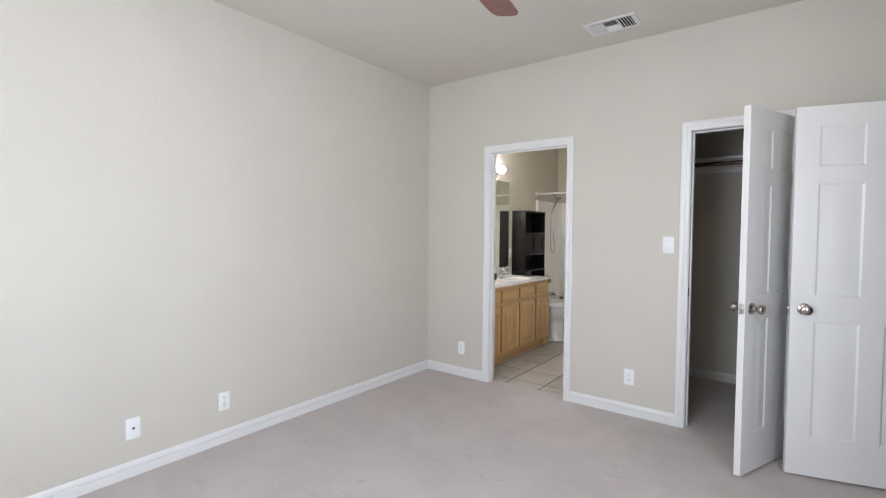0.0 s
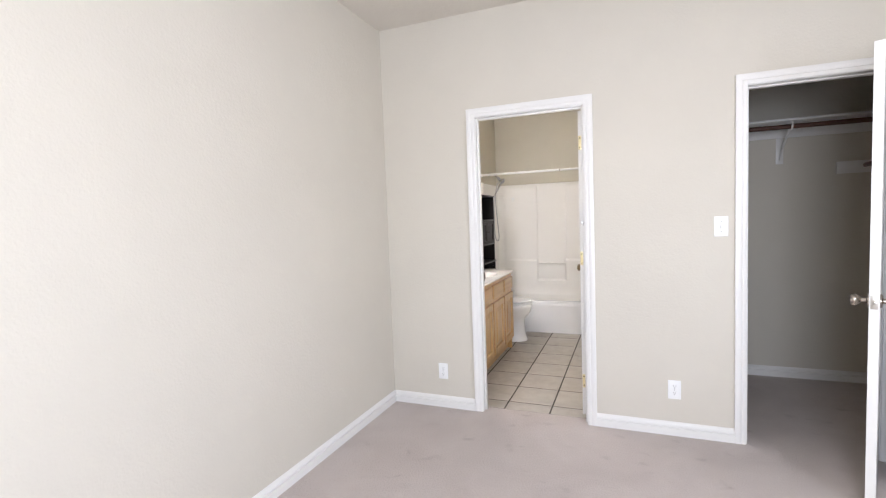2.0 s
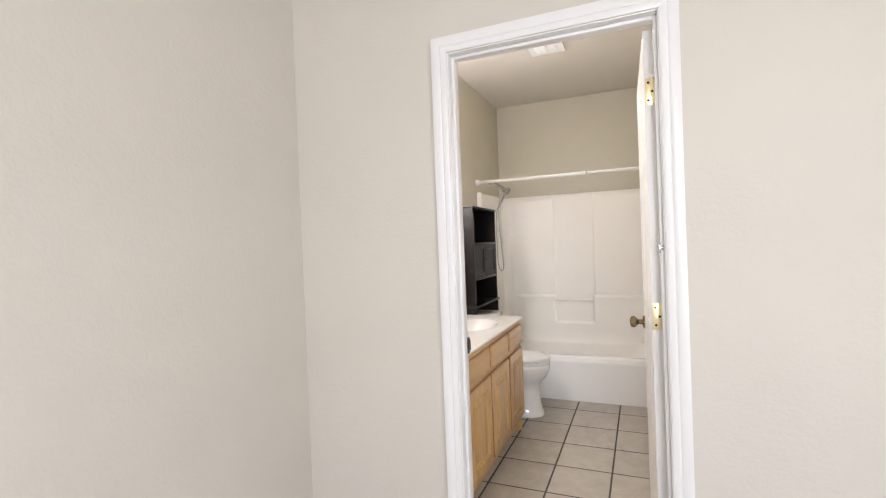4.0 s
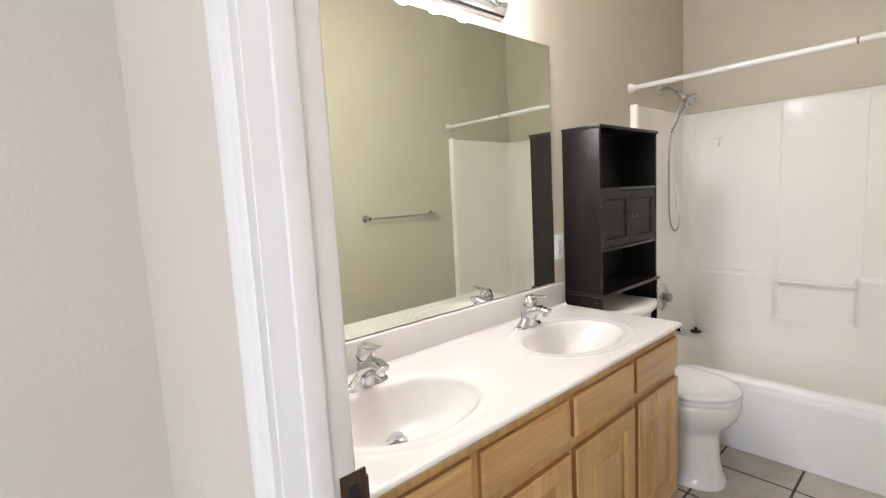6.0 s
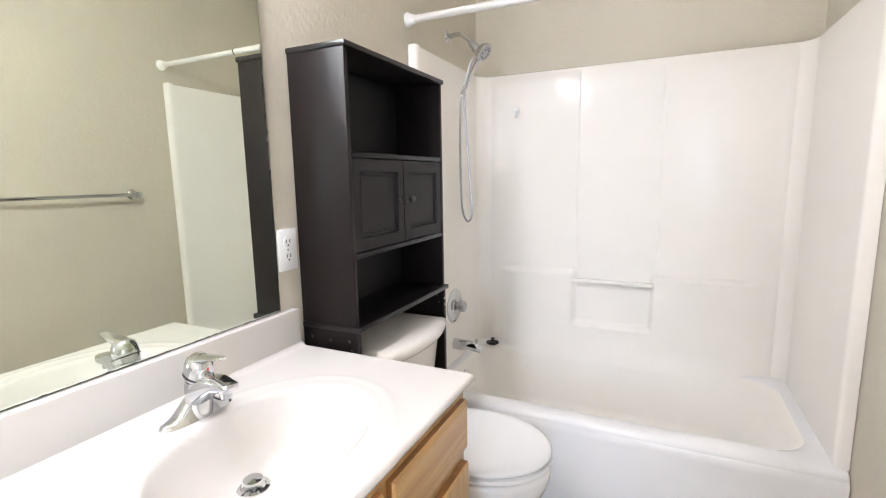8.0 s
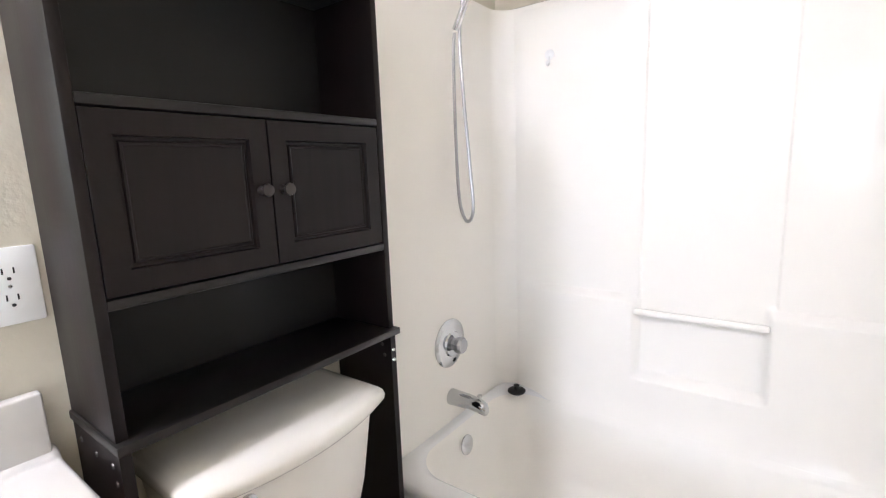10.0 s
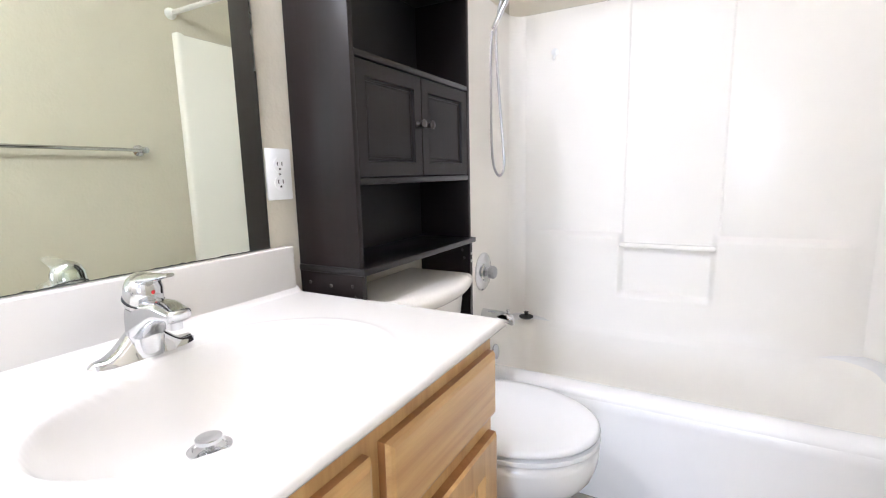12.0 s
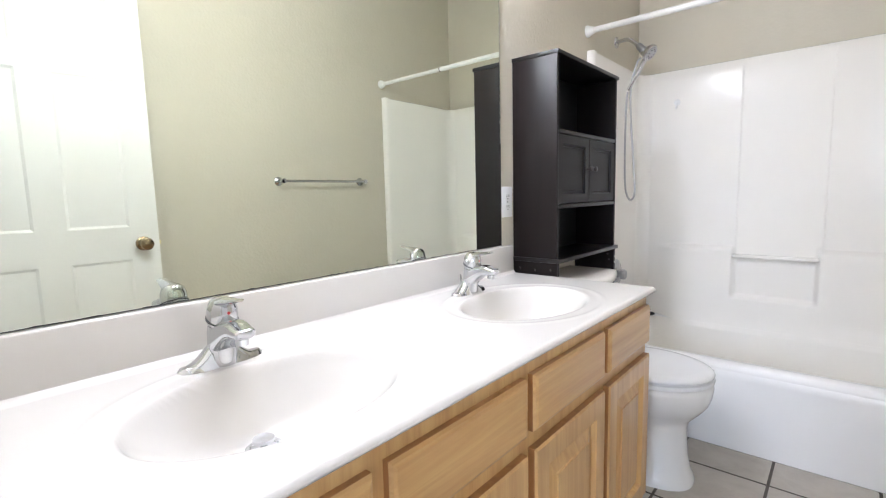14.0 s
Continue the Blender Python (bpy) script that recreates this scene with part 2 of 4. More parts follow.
def lathe(profile, at, way=(0, 0, 1), seg=24, cap=True):
    """A turned shape: profile rows (radius, distance along the axis)."""
    q = Vector((0, 0, 1)).rotation_difference(Vector(way).normalized()).to_matrix().to_4x4()
    m = Matrix.Translation(at) @ q
    rings = [[m @ Vector((r * math.cos(2 * math.pi * k / seg), r * math.sin(2 * math.pi * k / seg), h)) for k in range(seg)] for r, h in profile]
    return loft(rings, True, cap, cap)


def spline(pts, per=8):
    p = [Vector(q) for q in pts]
    p = [p[0] * 2 - p[1]] + p + [p[-1] * 2 - p[-2]]
    out = []
    for i in range(1, len(p) - 2):
        a, b_, c_, d = p[i - 1:i + 3]
        for k in range(per):
            t = k / per
            out.append(0.5 * (2 * b_ + (c_ - a) * t + (2 * a - 5 * b_ + 4 * c_ - d) * t * t + (3 * b_ - a - 3 * c_ + d) * t ** 3))
    return out + [p[-2]]


def tube(pts, r, seg=12, per=8):
    """A round pipe along a smooth line; r is one radius or one for each point of the line."""
    line = spline(pts, per) if per > 1 else [Vector(q) for q in pts]
    rings, up = [], None
    for i, p in enumerate(line):
        d = (line[min(i + 1, len(line) - 1)] - line[max(i - 1, 0)]).normalized()
        if up is None:
            up = d.orthogonal().normalized()
        up = (up - d * up.dot(d)).normalized()
        side = d.cross(up)
        rr = r if isinstance(r, (int, float)) else r[0] + (r[1] - r[0]) * i / (len(line) - 1)
        rings.append([p + rr * (math.cos(2 * math.pi * k / seg) * up + math.sin(2 * math.pi * k / seg) * side) for k in range(seg)])
    return loft(rings)


def outline_prism(pts, z0, z1, bev=0.0):
    bm = loft([[(x, y, z0) for x, y in pts], [(x, y, z1) for x, y in pts]])
    if bev:
        edges = [e for e in bm.edges if abs(e.verts[0].co.z - z1) < 1e-6 and abs(e.verts[1].co.z - z1) < 1e-6]
        bmesh.ops.bevel(bm, geom=edges, offset=bev, segments=2, affect="EDGES", profile=0.5)
    return bm


def finish(name, bm, mat, smooth=35):
    me = bpy.data.meshes.new(name)
    bmesh.ops.recalc_face_normals(bm, faces=bm.faces[:])
    bm.to_mesh(me)
    bm.free()
    me.materials.append(mat)
    if smooth:
        me.shade_smooth()
        me.set_sharp_from_angle(angle=radians(smooth))
    return me


def thing(name, at, label, category, group="", kind="", m=None):
    ob = new(name)
    ob.empty_display_size = 0.05
    ob.matrix_basis = m if m is not None else Matrix.Translation(at)
    return tagged(ob, label, category, group, kind)


def part(name, bm, mat, parent, label="", smooth=35):
    """One mesh under a thing or part; bm is in the world's axes unless the thing is turned, then in the thing's own."""
    root = parent
    while root.parent:
        root = root.parent
    if root.type == "EMPTY" and not root.get("own_axes"):
        bm.transform(Matrix.Translation(-root.matrix_basis.translation))
    ob = new(name, finish(name, bm, mat, smooth))
    ob.parent = parent
    if label:
        ob["label"] = label
    return ob


def single(name, bm, mat, label="", category="", group="", kind="", smooth=35):
    return tagged(new(name, finish(name, bm, mat, smooth)), label, category, group, kind)


def cells(us, vs, holes, place):
    """A slab cut into cells in u and v, with holes; place(u, v, side) gives the corner."""
    bm = bmesh.new()
    solid = lambda i, j: 0 <= i < len(us) - 1 and 0 <= j < len(vs) - 1 and not any(
        h[0] - 1e-6 <= us[i] and us[i + 1] <= h[1] + 1e-6 and h[2] - 1e-6 <= vs[j] and vs[j + 1] <= h[3] + 1e-6 for h in holes)
    made = {}

    def v(i, j, s):
        if (i, j, s) not in made:
            made[i, j, s] = bm.verts.new(place(us[i], vs[j], s))
        return made[i, j, s]
    for i in range(len(us) - 1):
        for j in range(len(vs) - 1):
            if not solid(i, j):
                continue
            for s in (0, 1):
                bm.faces.new((v(i, j, s), v(i + 1, j, s), v(i + 1, j + 1, s), v(i, j + 1, s)))
            for (di, dj), (a, c_) in (((-1, 0), ((i, j), (i, j + 1))), ((1, 0), ((i + 1, j), (i + 1, j + 1))), ((0, -1), ((i, j), (i + 1, j))), ((0, 1), ((i, j + 1), (i + 1, j + 1)))):
                if not solid(i + di, j + dj):
                    bm.faces.new((v(*a, 0), v(*c_, 0), v(*c_, 1), v(*a, 1)))
    return bm


def wall(name, axis, c0, c1, u0, u1, z0, z1, holes=(), label="beige painted wall with light orange-peel texture", mat=None):
    us = sorted({u0, u1, *[h[0] for h in holes], *[h[1] for h in holes]})
    vs = sorted({z0, z1, *[h[2] for h in holes], *[h[3] for h in holes]})
    place = (lambda u, v, s: (u, (c0, c1)[s], v)) if axis == "y" else (lambda u, v, s: ((c0, c1)[s], u, v))
    return single(name, cells(us, vs, holes, place), mat or WALL, label, "wall", kind="structure", smooth=0)

# ---- structure ----
BDX0, BDX1 = 0.705, 1.405     # bathroom doorway
CDX0, CDX1 = 2.290, 2.890     # closet doorway
HDY0, HDY1 = -0.940, -0.165   # hall doorway in the right wall
HEAD = 2.043
HOLE = HEAD + 0.015
BC = 2.725                    # bathroom ceiling
CY = 1.34                     # closet's far wall
WY0, WY1, WZ0, WZ1 = WINY - 0.95, WINY + 0.95, 0.9, 2.2

wall("wall_west", "x", -WT, 0, BS, WT, -0.02, CEIL)
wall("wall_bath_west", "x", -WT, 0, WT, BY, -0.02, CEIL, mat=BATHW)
wall("wall_north", "y", 0, WT, 0, BR, -0.02, CEIL, [(BDX0 - 0.015, BDX1 + 0.015, -0.02, HOLE), (CDX0 - 0.015, CDX1 + 0.015, -0.02, HOLE)])
wall("wall_east", "x", BR, BR + WT, BS, CY + WT, -0.02, CEIL, [(HDY0 - 0.015, HDY1 + 0.015, -0.02, HOLE), (WY0, WY1, WZ0, WZ1)])
wall("wall_south", "y", BS - WT, BS, -WT, BR + WT, -0.02, CEIL, [(SWX - 0.5, SWX + 0.5, WZ0, WZ1)])
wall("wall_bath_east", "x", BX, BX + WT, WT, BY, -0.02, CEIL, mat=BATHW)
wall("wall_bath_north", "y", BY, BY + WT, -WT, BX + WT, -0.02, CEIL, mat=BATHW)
wall("wall_closet_north", "y", CY, CY + WT, BX + WT, BR, -0.02, CEIL)
wall("wall_hall_east", "x", 4.75, 4.85, -2.0, 0.4, -0.02, CEIL)
wall("wall_hall_north", "y", 0.4, 0.5, BR + WT, 4.85, -0.02, CEIL)
wall("wall_hall_south", "y", -2.1, -2.0, BR + WT, 4.85, -0.02, CEIL)
single("floor", bx(-WT, BS - WT, -0.05, 4.85, 0.082, 0.0), CARPET, "worn pinkish beige cut-pile carpet with faint stains", "carpet", kind="structure", smooth=0)
single("floor_closet", bx(BX + WT, 0.082, -0.05, BR, CY, 0.0), CARPET, "beige carpet inside the closet", "carpet", kind="structure", smooth=0)
single("ceiling", bx(-WT, BS - WT, CEIL, 4.85, WT / 2, CEIL + 0.1), CEILING, "flat off-white painted bedroom ceiling", "ceiling", kind="structure", smooth=0)
single("ceiling_closet", bx(BX + WT, WT / 2, CEIL, BR + WT, CY + WT, CEIL + 0.1), CEILING, "plain closet ceiling", "ceiling", kind="structure", smooth=0)
single("ceiling_bath", bx(0.0, WT, BC, BX, BY, CEIL + 0.1), CEILING, "textured off-white bathroom ceiling", "ceiling", kind="structure", smooth=0)


def base_run(bm_list, x0, y0, x1, y1, nx, ny):
    """Baseboard with an eased, stepped top; (nx, ny) points into the room."""
    prof = [(0, 0), (0.015, 0), (0.015, 0.047), (0.0065, 0.0495), (0.0060, 0.0545), (0.0130, 0.0575), (0.0130, 0.067), (0.007, 0.077), (0.003, 0.083), (0.0, 0.083)]
    rings = [[(x + nx * d, y + ny * d, z) for d, z in prof] for x, y in ((x0, y0), (x1, y1))]
    bm_list.append(loft(rings))


def baseboard(name, *runs):
    bms = []
    for r in runs:
        base_run(bms, *r)
    single(name, join(*bms), TRIM, "white painted wooden baseboard along the carpet", "baseboard", kind="structure")


CW = 0.057
baseboard("baseboard_west", (0, BS, 0, 0, 1, 0))
baseboard("baseboard_north", (0.013, 0, BDX0 - CW - 0.004, 0, 0, -1))
baseboard("baseboard_north_middle", (BDX1 + CW, 0, CDX0 - CW, 0, 0, -1))
baseboard("baseboard_north_east", (CDX1 + CW, 0, BR, 0, 0, -1))
baseboard("baseboard_east", (BR, BS, BR, HDY0 - CW, -1, 0))
baseboard("baseboard_south", (0.013, BS, BR - 0.013, BS, 0, 1))
baseboard("baseboard_closet", (BX + WT, CY, BR, CY, 0, -1))
baseboard("baseboard_bath", (BX, 0.84, BX, 2.33, -1, 0))


def casing_bm(u0, u1, top, face, out, axis):
    """Moulded casing round an opening: left leg, head and right leg swept as one frame."""
    prof = [(0.0, 0.0), (0.0, 0.010), (0.010, 0.014), (0.020, 0.0145), (0.024, 0.012), (0.030, 0.0155), (0.050, 0.018), (CW, 0.016), (CW, 0.0)]
    rings = []
    for (u, su), z, sz in (((u0, -1), -0.005, 0), ((u0, -1), top, 1), ((u1, 1), top, 1), ((u1, 1), -0.005, 0)):
        ring = []
        for d, h in prof:
            uu, zz, cc = u + su * d, z + sz * d, face + out * h
            ring.append((uu, cc, zz) if axis == "y" else (cc, uu, zz))
        rings.append(ring)
    return loft(rings)


def doorway_trim(name, u0, u1, c0, c1, axis, stop_at, label):
    """Jambs lining the opening from u0 to u1 (clear), stops, and casings on both faces."""
    t = thing(name, (0, 0, 0), label, "door frame", kind="structure")
    lo, hi = min(c0, c1), max(c0, c1)
    g = 0.0145
    sw = lambda a0, b0, z0, a1, b1, z1, bev=0.001: bx(a0, b0, z0, a1, b1, z1, bev) if axis == "y" else bx(b0, a0, z0, b1, a1, z1, bev)
    part("jamb", sw(u0 - g, lo - 0.001, 0, u0, hi + 0.001, HEAD), TRIM, t)
    part("jamb", sw(u1, lo - 0.001, 0, u1 + g, hi + 0.001, HEAD), TRIM, t)
    part("head_jamb", sw(u0 - g, lo - 0.001, HEAD + 0.0003, u1 + g, hi + 0.001, HEAD + g), TRIM, t)
    s0, s1 = stop_at
    part("door_stop", join(sw(u0, s0, 0, u0 + 0.011, s1, HEAD, 0.002), sw(u1 - 0.011, s0, 0, u1, s1, HEAD, 0.002),
                           sw(u0 + 0.011, s0, HEAD - 0.011, u1 - 0.011, s1, HEAD, 0.002)), TRIM, t)
    part("casing", casing_bm(u0 - 0.004, u1 + 0.004, HEAD + 0.004, lo, -1, axis), TRIM, t, smooth=25)
    part("casing", casing_bm(u0 - 0.014, u1 + 0.014, HEAD + 0.014, hi, 1, axis), TRIM, t, smooth=25)
    return t


bath_trim = doorway_trim("door_frame_1", BDX0, BDX1, 0, WT, "y", (0.030, 0.060), "white moulded casing and jamb round the bathroom doorway")
closet_trim = doorway_trim("door_frame_2", CDX0, CDX1, 0, WT, "y", (0.038, 0.070), "white moulded casing and jamb round the closet doorway")
hall_trim = doorway_trim("door_frame_3", HDY0, HDY1, BR, BR + WT, "x", (BR + 0.038, BR + 0.072), "white moulded casing round the hall doorway")


# ---- doors ----
def panel_door(name, width, m, label, knob_mat, knob_side, hinge_mat, hinge_edge_y):
    """A moulded six-panel door. Own axes: x from the hinge to the free edge, y across the thickness (0 to -0.035), z up."""
    d = new(name)
    d.matrix_basis = m
    d["own_axes"] = 1
    tagged(d, label, "door", kind="structure")
    th, H = 0.035, 2.025
    st, mid = 0.108, 0.10
    pw = (width - 2 * st - mid) / 2
    xs = [0, st, st + pw, st + pw + mid, width - st, width]
    zs = [0, 0.22, 0.86, 1.00, 1.61, 1.70, 1.92, H]
    bm = bmesh.new()
    for side, y in ((0, 0.0), (1, -th)):
        for i in range(5):
            for j in range(7):
                x0, x1, z0, z1 = xs[i], xs[i + 1], zs[j], zs[j + 1]
                if i in (1, 3) and j in (1, 3, 5):
                    ins = -1 if side == 0 else 1
                    loops = []
                    for g, dep in ((0, 0), (0.010, 0.005), (0.024, 0.005), (0.048, 0.001)):
                        yy = y + ins * dep
                        loops.append([bm.verts.new(p) for p in ((x0 + g, yy, z0 + g), (x1 - g, yy, z0 + g), (x1 - g, yy, z1 - g), (x0 + g, yy, z1 - g))])
                    for a, c_ in zip(loops, loops[1:]):
                        for k in range(4):
                            bm.faces.new((a[k], a[(k + 1) % 4], c_[(k + 1) % 4], c_[k]))
                    bm.faces.new(loops[-1])
                else:
                    bm.faces.new([bm.verts.new(p) for p in ((x0, y, z0), (x1, y, z0), (x1, y, z1), (x0, y, z1))])
    for (xa, za), (xb, zb) in (((0, 0), (width, 0)), ((width, 0), (width, H)), ((width, H), (0, H)), ((0, H), (0, 0))):
        bm.faces.new([bm.verts.new(p) for p in ((xa, 0, za), (xb, 0, zb), (xb, -th, zb), (xa, -th, za))])
    bmesh.ops.remove_doubles(bm, verts=bm.verts[:], dist=1e-5)
    part("leaf", bm, DOORP, d, smooth=20)
    kx, kz = width - 0.062, 0.925
    for s, y in ((1, 0.0), (-1, -th)):
        km = knob_mat if s == knob_side else NICKEL if knob_mat is BRASS else knob_mat
        k = part("knob", lathe([(0.0, 0.0), (0.031, 0.0), (0.031, 0.005), (0.026, 0.009), (0.012, 0.011), (0.011, 0.028), (0.017, 0.034), (0.026, 0.044), (0.0275, 0.052), (0.024, 0.062), (0.012, 0.067), (0.0, 0.068)], (kx, y, kz), (0, s, 0), 28), km, d)
    part("latch_plate", bx(width - 0.0005, -th / 2 - 0.0125, kz - 0.029, width + 0.0012, -th / 2 + 0.0125, kz + 0.029, 0.0004), hinge_mat, d)
    part("latch_bolt", bx(width, -th / 2 - 0.006, kz - 0.008, width + 0.010, -th / 2 + 0.006, kz + 0.008, 0.002), hinge_mat, d)
    for z in (0.23, 1.06, 1.82):
        h = part("hinge", join(bx(-0.0018, hinge_edge_y - 0.033 if hinge_edge_y == 0 else -th + 0.001, z - 0.045, 0.0002, 0.0 if hinge_edge_y == 0 else -th + 0.033, z + 0.045, 0.0006),
                               lathe([(0.0, 0), (0.0055, 0.0), (0.0055, 0.09), (0.0, 0.09)], (-0.004, hinge_edge_y + (0.004 if hinge_edge_y == 0 else -0.004), z - 0.045), (0, 0, 1), 12)), hinge_mat, d)
        yc = -0.017 if hinge_edge_y == 0 else -th + 0.017
        for dz, dy in ((-0.03, 0.006), (0.0, -0.006), (0.03, 0.006)):
            part("screw", lathe([(0.0, 0.0), (0.0042, 0.0), (0.003, 0.0012), (0.0, 0.0014)], (-0.0018, yc + dy, z + dz), (-1, 0, 0), 10), DARKHOLE, h)
    return d


# bathroom door: hinged on the right jamb, swung into the bathroom
panel_door("door_1", 0.738, pose(BDX1 - 0.040, WT + 0.030, 0.012, 0, 0, BATH_DOOR_TURN), "white six-panel bathroom door standing open against the wall", BRASS, 1, HINGEB, -0.035)
# closet door, ajar into the bedroom
ca = math.degrees(math.atan2(-0.57 + 0.006, 2.655 - 2.885))
panel_door("door_2", 0.60, pose(CDX1 - 0.003, -0.006, 0.014, 0, 0, ca), "white six-panel closet door swung out over the carpet", NICKEL, 1, HINGES, -0.035)
# hall door, folded back towards the wall beside the closet
ha = math.degrees(math.atan2(-0.345 + 0.165, 2.858 - 3.547))
panel_door("door_3", 0.715, pose(3.547, -0.168, 0.014, 0, 0, ha), "white six-panel hall door standing open beside the closet", NICKEL, 1, HINGES, 0)
sp_b = part("strike_plate", join(cells([0.074, 0.085, 0.101, 0.114], [0.914, 0.931, 0.959, 0.976], [(0.085, 0.101, 0.931, 0.959)], lambda u, v, s: (BDX0 - 0.001 + 0.003 * s, u, v)),
                                 tube([(BDX0 + 0.001, 0.114, 0.926), (BDX0 + 0.001, 0.114, 0.964)], 0.0035, 10, 1)), BRONZE, bath_trim, "dark bronze strike plate")
part("latch_hole", bx(BDX0 - 0.0005, 0.085, 0.931, BDX0 + 0.0004, 0.101, 0.959), DARKHOLE, sp_b)
for zz in (0.922, 0.968):
    part("screw", lathe([(0.0, 0.0), (0.004, 0.0), (0.003, 0.0010), (0.0, 0.0012)], (BDX0 + 0.002, 0.093, zz), (1, 0, 0), 10), PEWTER, sp_b)
part("strike_plate", bx(CDX0 - 0.001, 0.004, 0.915, CDX0 + 0.0016, 0.036, 0.975, 0.0005), BRONZE, closet_trim, "dark bronze strike plate")


# ---- wall plates ----
def wall_plate(name, m, kind_of, label):
    """Own axes: x across, z up, y out of the wall."""
    p = new(name)
    p.matrix_basis = m
    p["own_axes"] = 1
    tagged(p, label, "wall plate", "wall plates")
    part("plate", bx(-0.036, 0, -0.058, 0.036, 0.006, 0.058, 0.003), PLATE, p)
    if kind_of == "outlet":
        for zc in (-0.02, 0.02):
            part("receptacle", lathe([(0.0, 0.0), (0.0165, 0.0), (0.0165, 0.0015), (0.0, 0.002)], (0, 0.006, zc), (0, 1, 0), 20), PLATE, p)
            for sx in (-0.0065, 0.0065):
                part("slot", bx(sx - 0.001, 0.0070, zc - 0.001, sx + 0.001, 0.0086, zc + 0.008), DARKHOLE, p)
            part("ground_hole", lathe([(0.0, 0.0), (0.0026, 0.0), (0.0026, 0.0014), (0.0, 0.0015)], (0, 0.0072, zc - 0.008), (0, 1, 0), 10), DARKHOLE, p)
        part("screw", lathe([(0.0, 0.0), (0.003, 0.0), (0.002, 0.0012), (0.0, 0.0013)], (0, 0.006, 0), (0, 1, 0), 10), CHROME, p)
    elif kind_of == "switch":
        part("toggle", bx(-0.005, 0.005, -0.012, 0.005, 0.016, 0.006, 0.002), PLATE, p)
        for zc in (-0.03, 0.03):
            part("screw", lathe([(0.0, 0.0), (0.003, 0.0), (0.002, 0.0012), (0.0, 0.0013)], (0, 0.006, zc), (0, 1, 0), 10), CHROME, p)
    else:
        part("coax_jack", lathe([(0.0, 0.0), (0.0055, 0.0), (0.0055, 0.007), (0.002, 0.008), (0.0, 0.008)], (0, 0.006, 0), (0, 1, 0), 12), NICKEL, p)
        part("nut", lathe([(0.0, 0.0), (0.008, 0.0), (0.008, 0.002), (0.0, 0.002)], (0, 0.006, 0), (0, 1, 0), 6), NICKEL, p)
    return p


wall_plate("wall_outlet", pose(0, -2.06, 0.265, 0, 0, -90), "outlet", "white duplex outlet low on the beige wall")
wall_plate("cable_plate", pose(0, -2.57, 0.262, 0, 0, -90), "coax", "white cable jack plate low on the beige wall")
wall_plate("wall_outlet", pose(0.405, 0, 0.265, 0, 0, 180), "outlet", "white duplex outlet beside the bathroom doorway")
wall_plate("wall_outlet", pose(1.915, 0, 0.283, 0, 0, 180), "outlet", "white duplex outlet between the two doorways")
wall_plate("light_switch", pose(2.160, 0, 1.266, 0, 0, 180), "switch", "white toggle light switch beside the closet")
wall_plate("wall_outlet", pose(0, 1.640, 1.083, 0, 0, -90), "outlet", "white duplex outlet between mirror and dark shelf")


# ---- bedroom ceiling ----
def ceiling_register(x0, x1, y0, y1, z):
    t = thing("ceiling_vent", ((x0 + x1) / 2, (y0 + y1) / 2, z), "white steel supply register with angled louvres", "vent")
    w = 0.028
    part("frame", cells([x0, x0 + w, x1 - w, x1], [y0, y0 + w, y1 - w, y1], [(x0 + w, x1 - w, y0 + w, y1 - w)], lambda u, v, s: (u, v, z - 0.006 * s)), TRIM, t)
    part("backing", bx(x0 + w, y0 + w, z - 0.001, x1 - w, y1 - w, z + 0.0), DARKHOLE, t)
    third = (x1 - x0 - 2 * w) / 3
    for k in range(3):
        xa = x0 + w + third * k
        part("divider", bx(xa - 0.002, y0 + w, z - 0.010, xa + 0.002, y1 - w, z - 0.001), TRIM, t)
        if k == 1:
            for i in range(6):
                yy = y0 + w + (i + 0.5) * (y1 - y0 - 2 * w) / 6
                part("louvre", moved(bx(-third / 2 + 0.003, -0.009, -0.0006, third / 2 - 0.003, 0.009, 0.0006), pose(xa + third / 2, yy, z - 0.008, 35 if i < 3 else -35, 0, 0)), TRIM, t)
        else:
            for i in range(5):
                xx = xa + (i + 0.5) * third / 5
                part("louvre", moved(bx(-0.009, -(y1 - y0) / 2 + w, -0.0006, 0.009, (y1 - y0) / 2 - w, 0.0006), pose(xx, (y0 + y1) / 2, z - 0.008, 0, -40 if k == 0 else 40, 0)), TRIM, t)
    return t


ceiling_register(1.685, 2.012, -0.445, -0.235, CEIL)


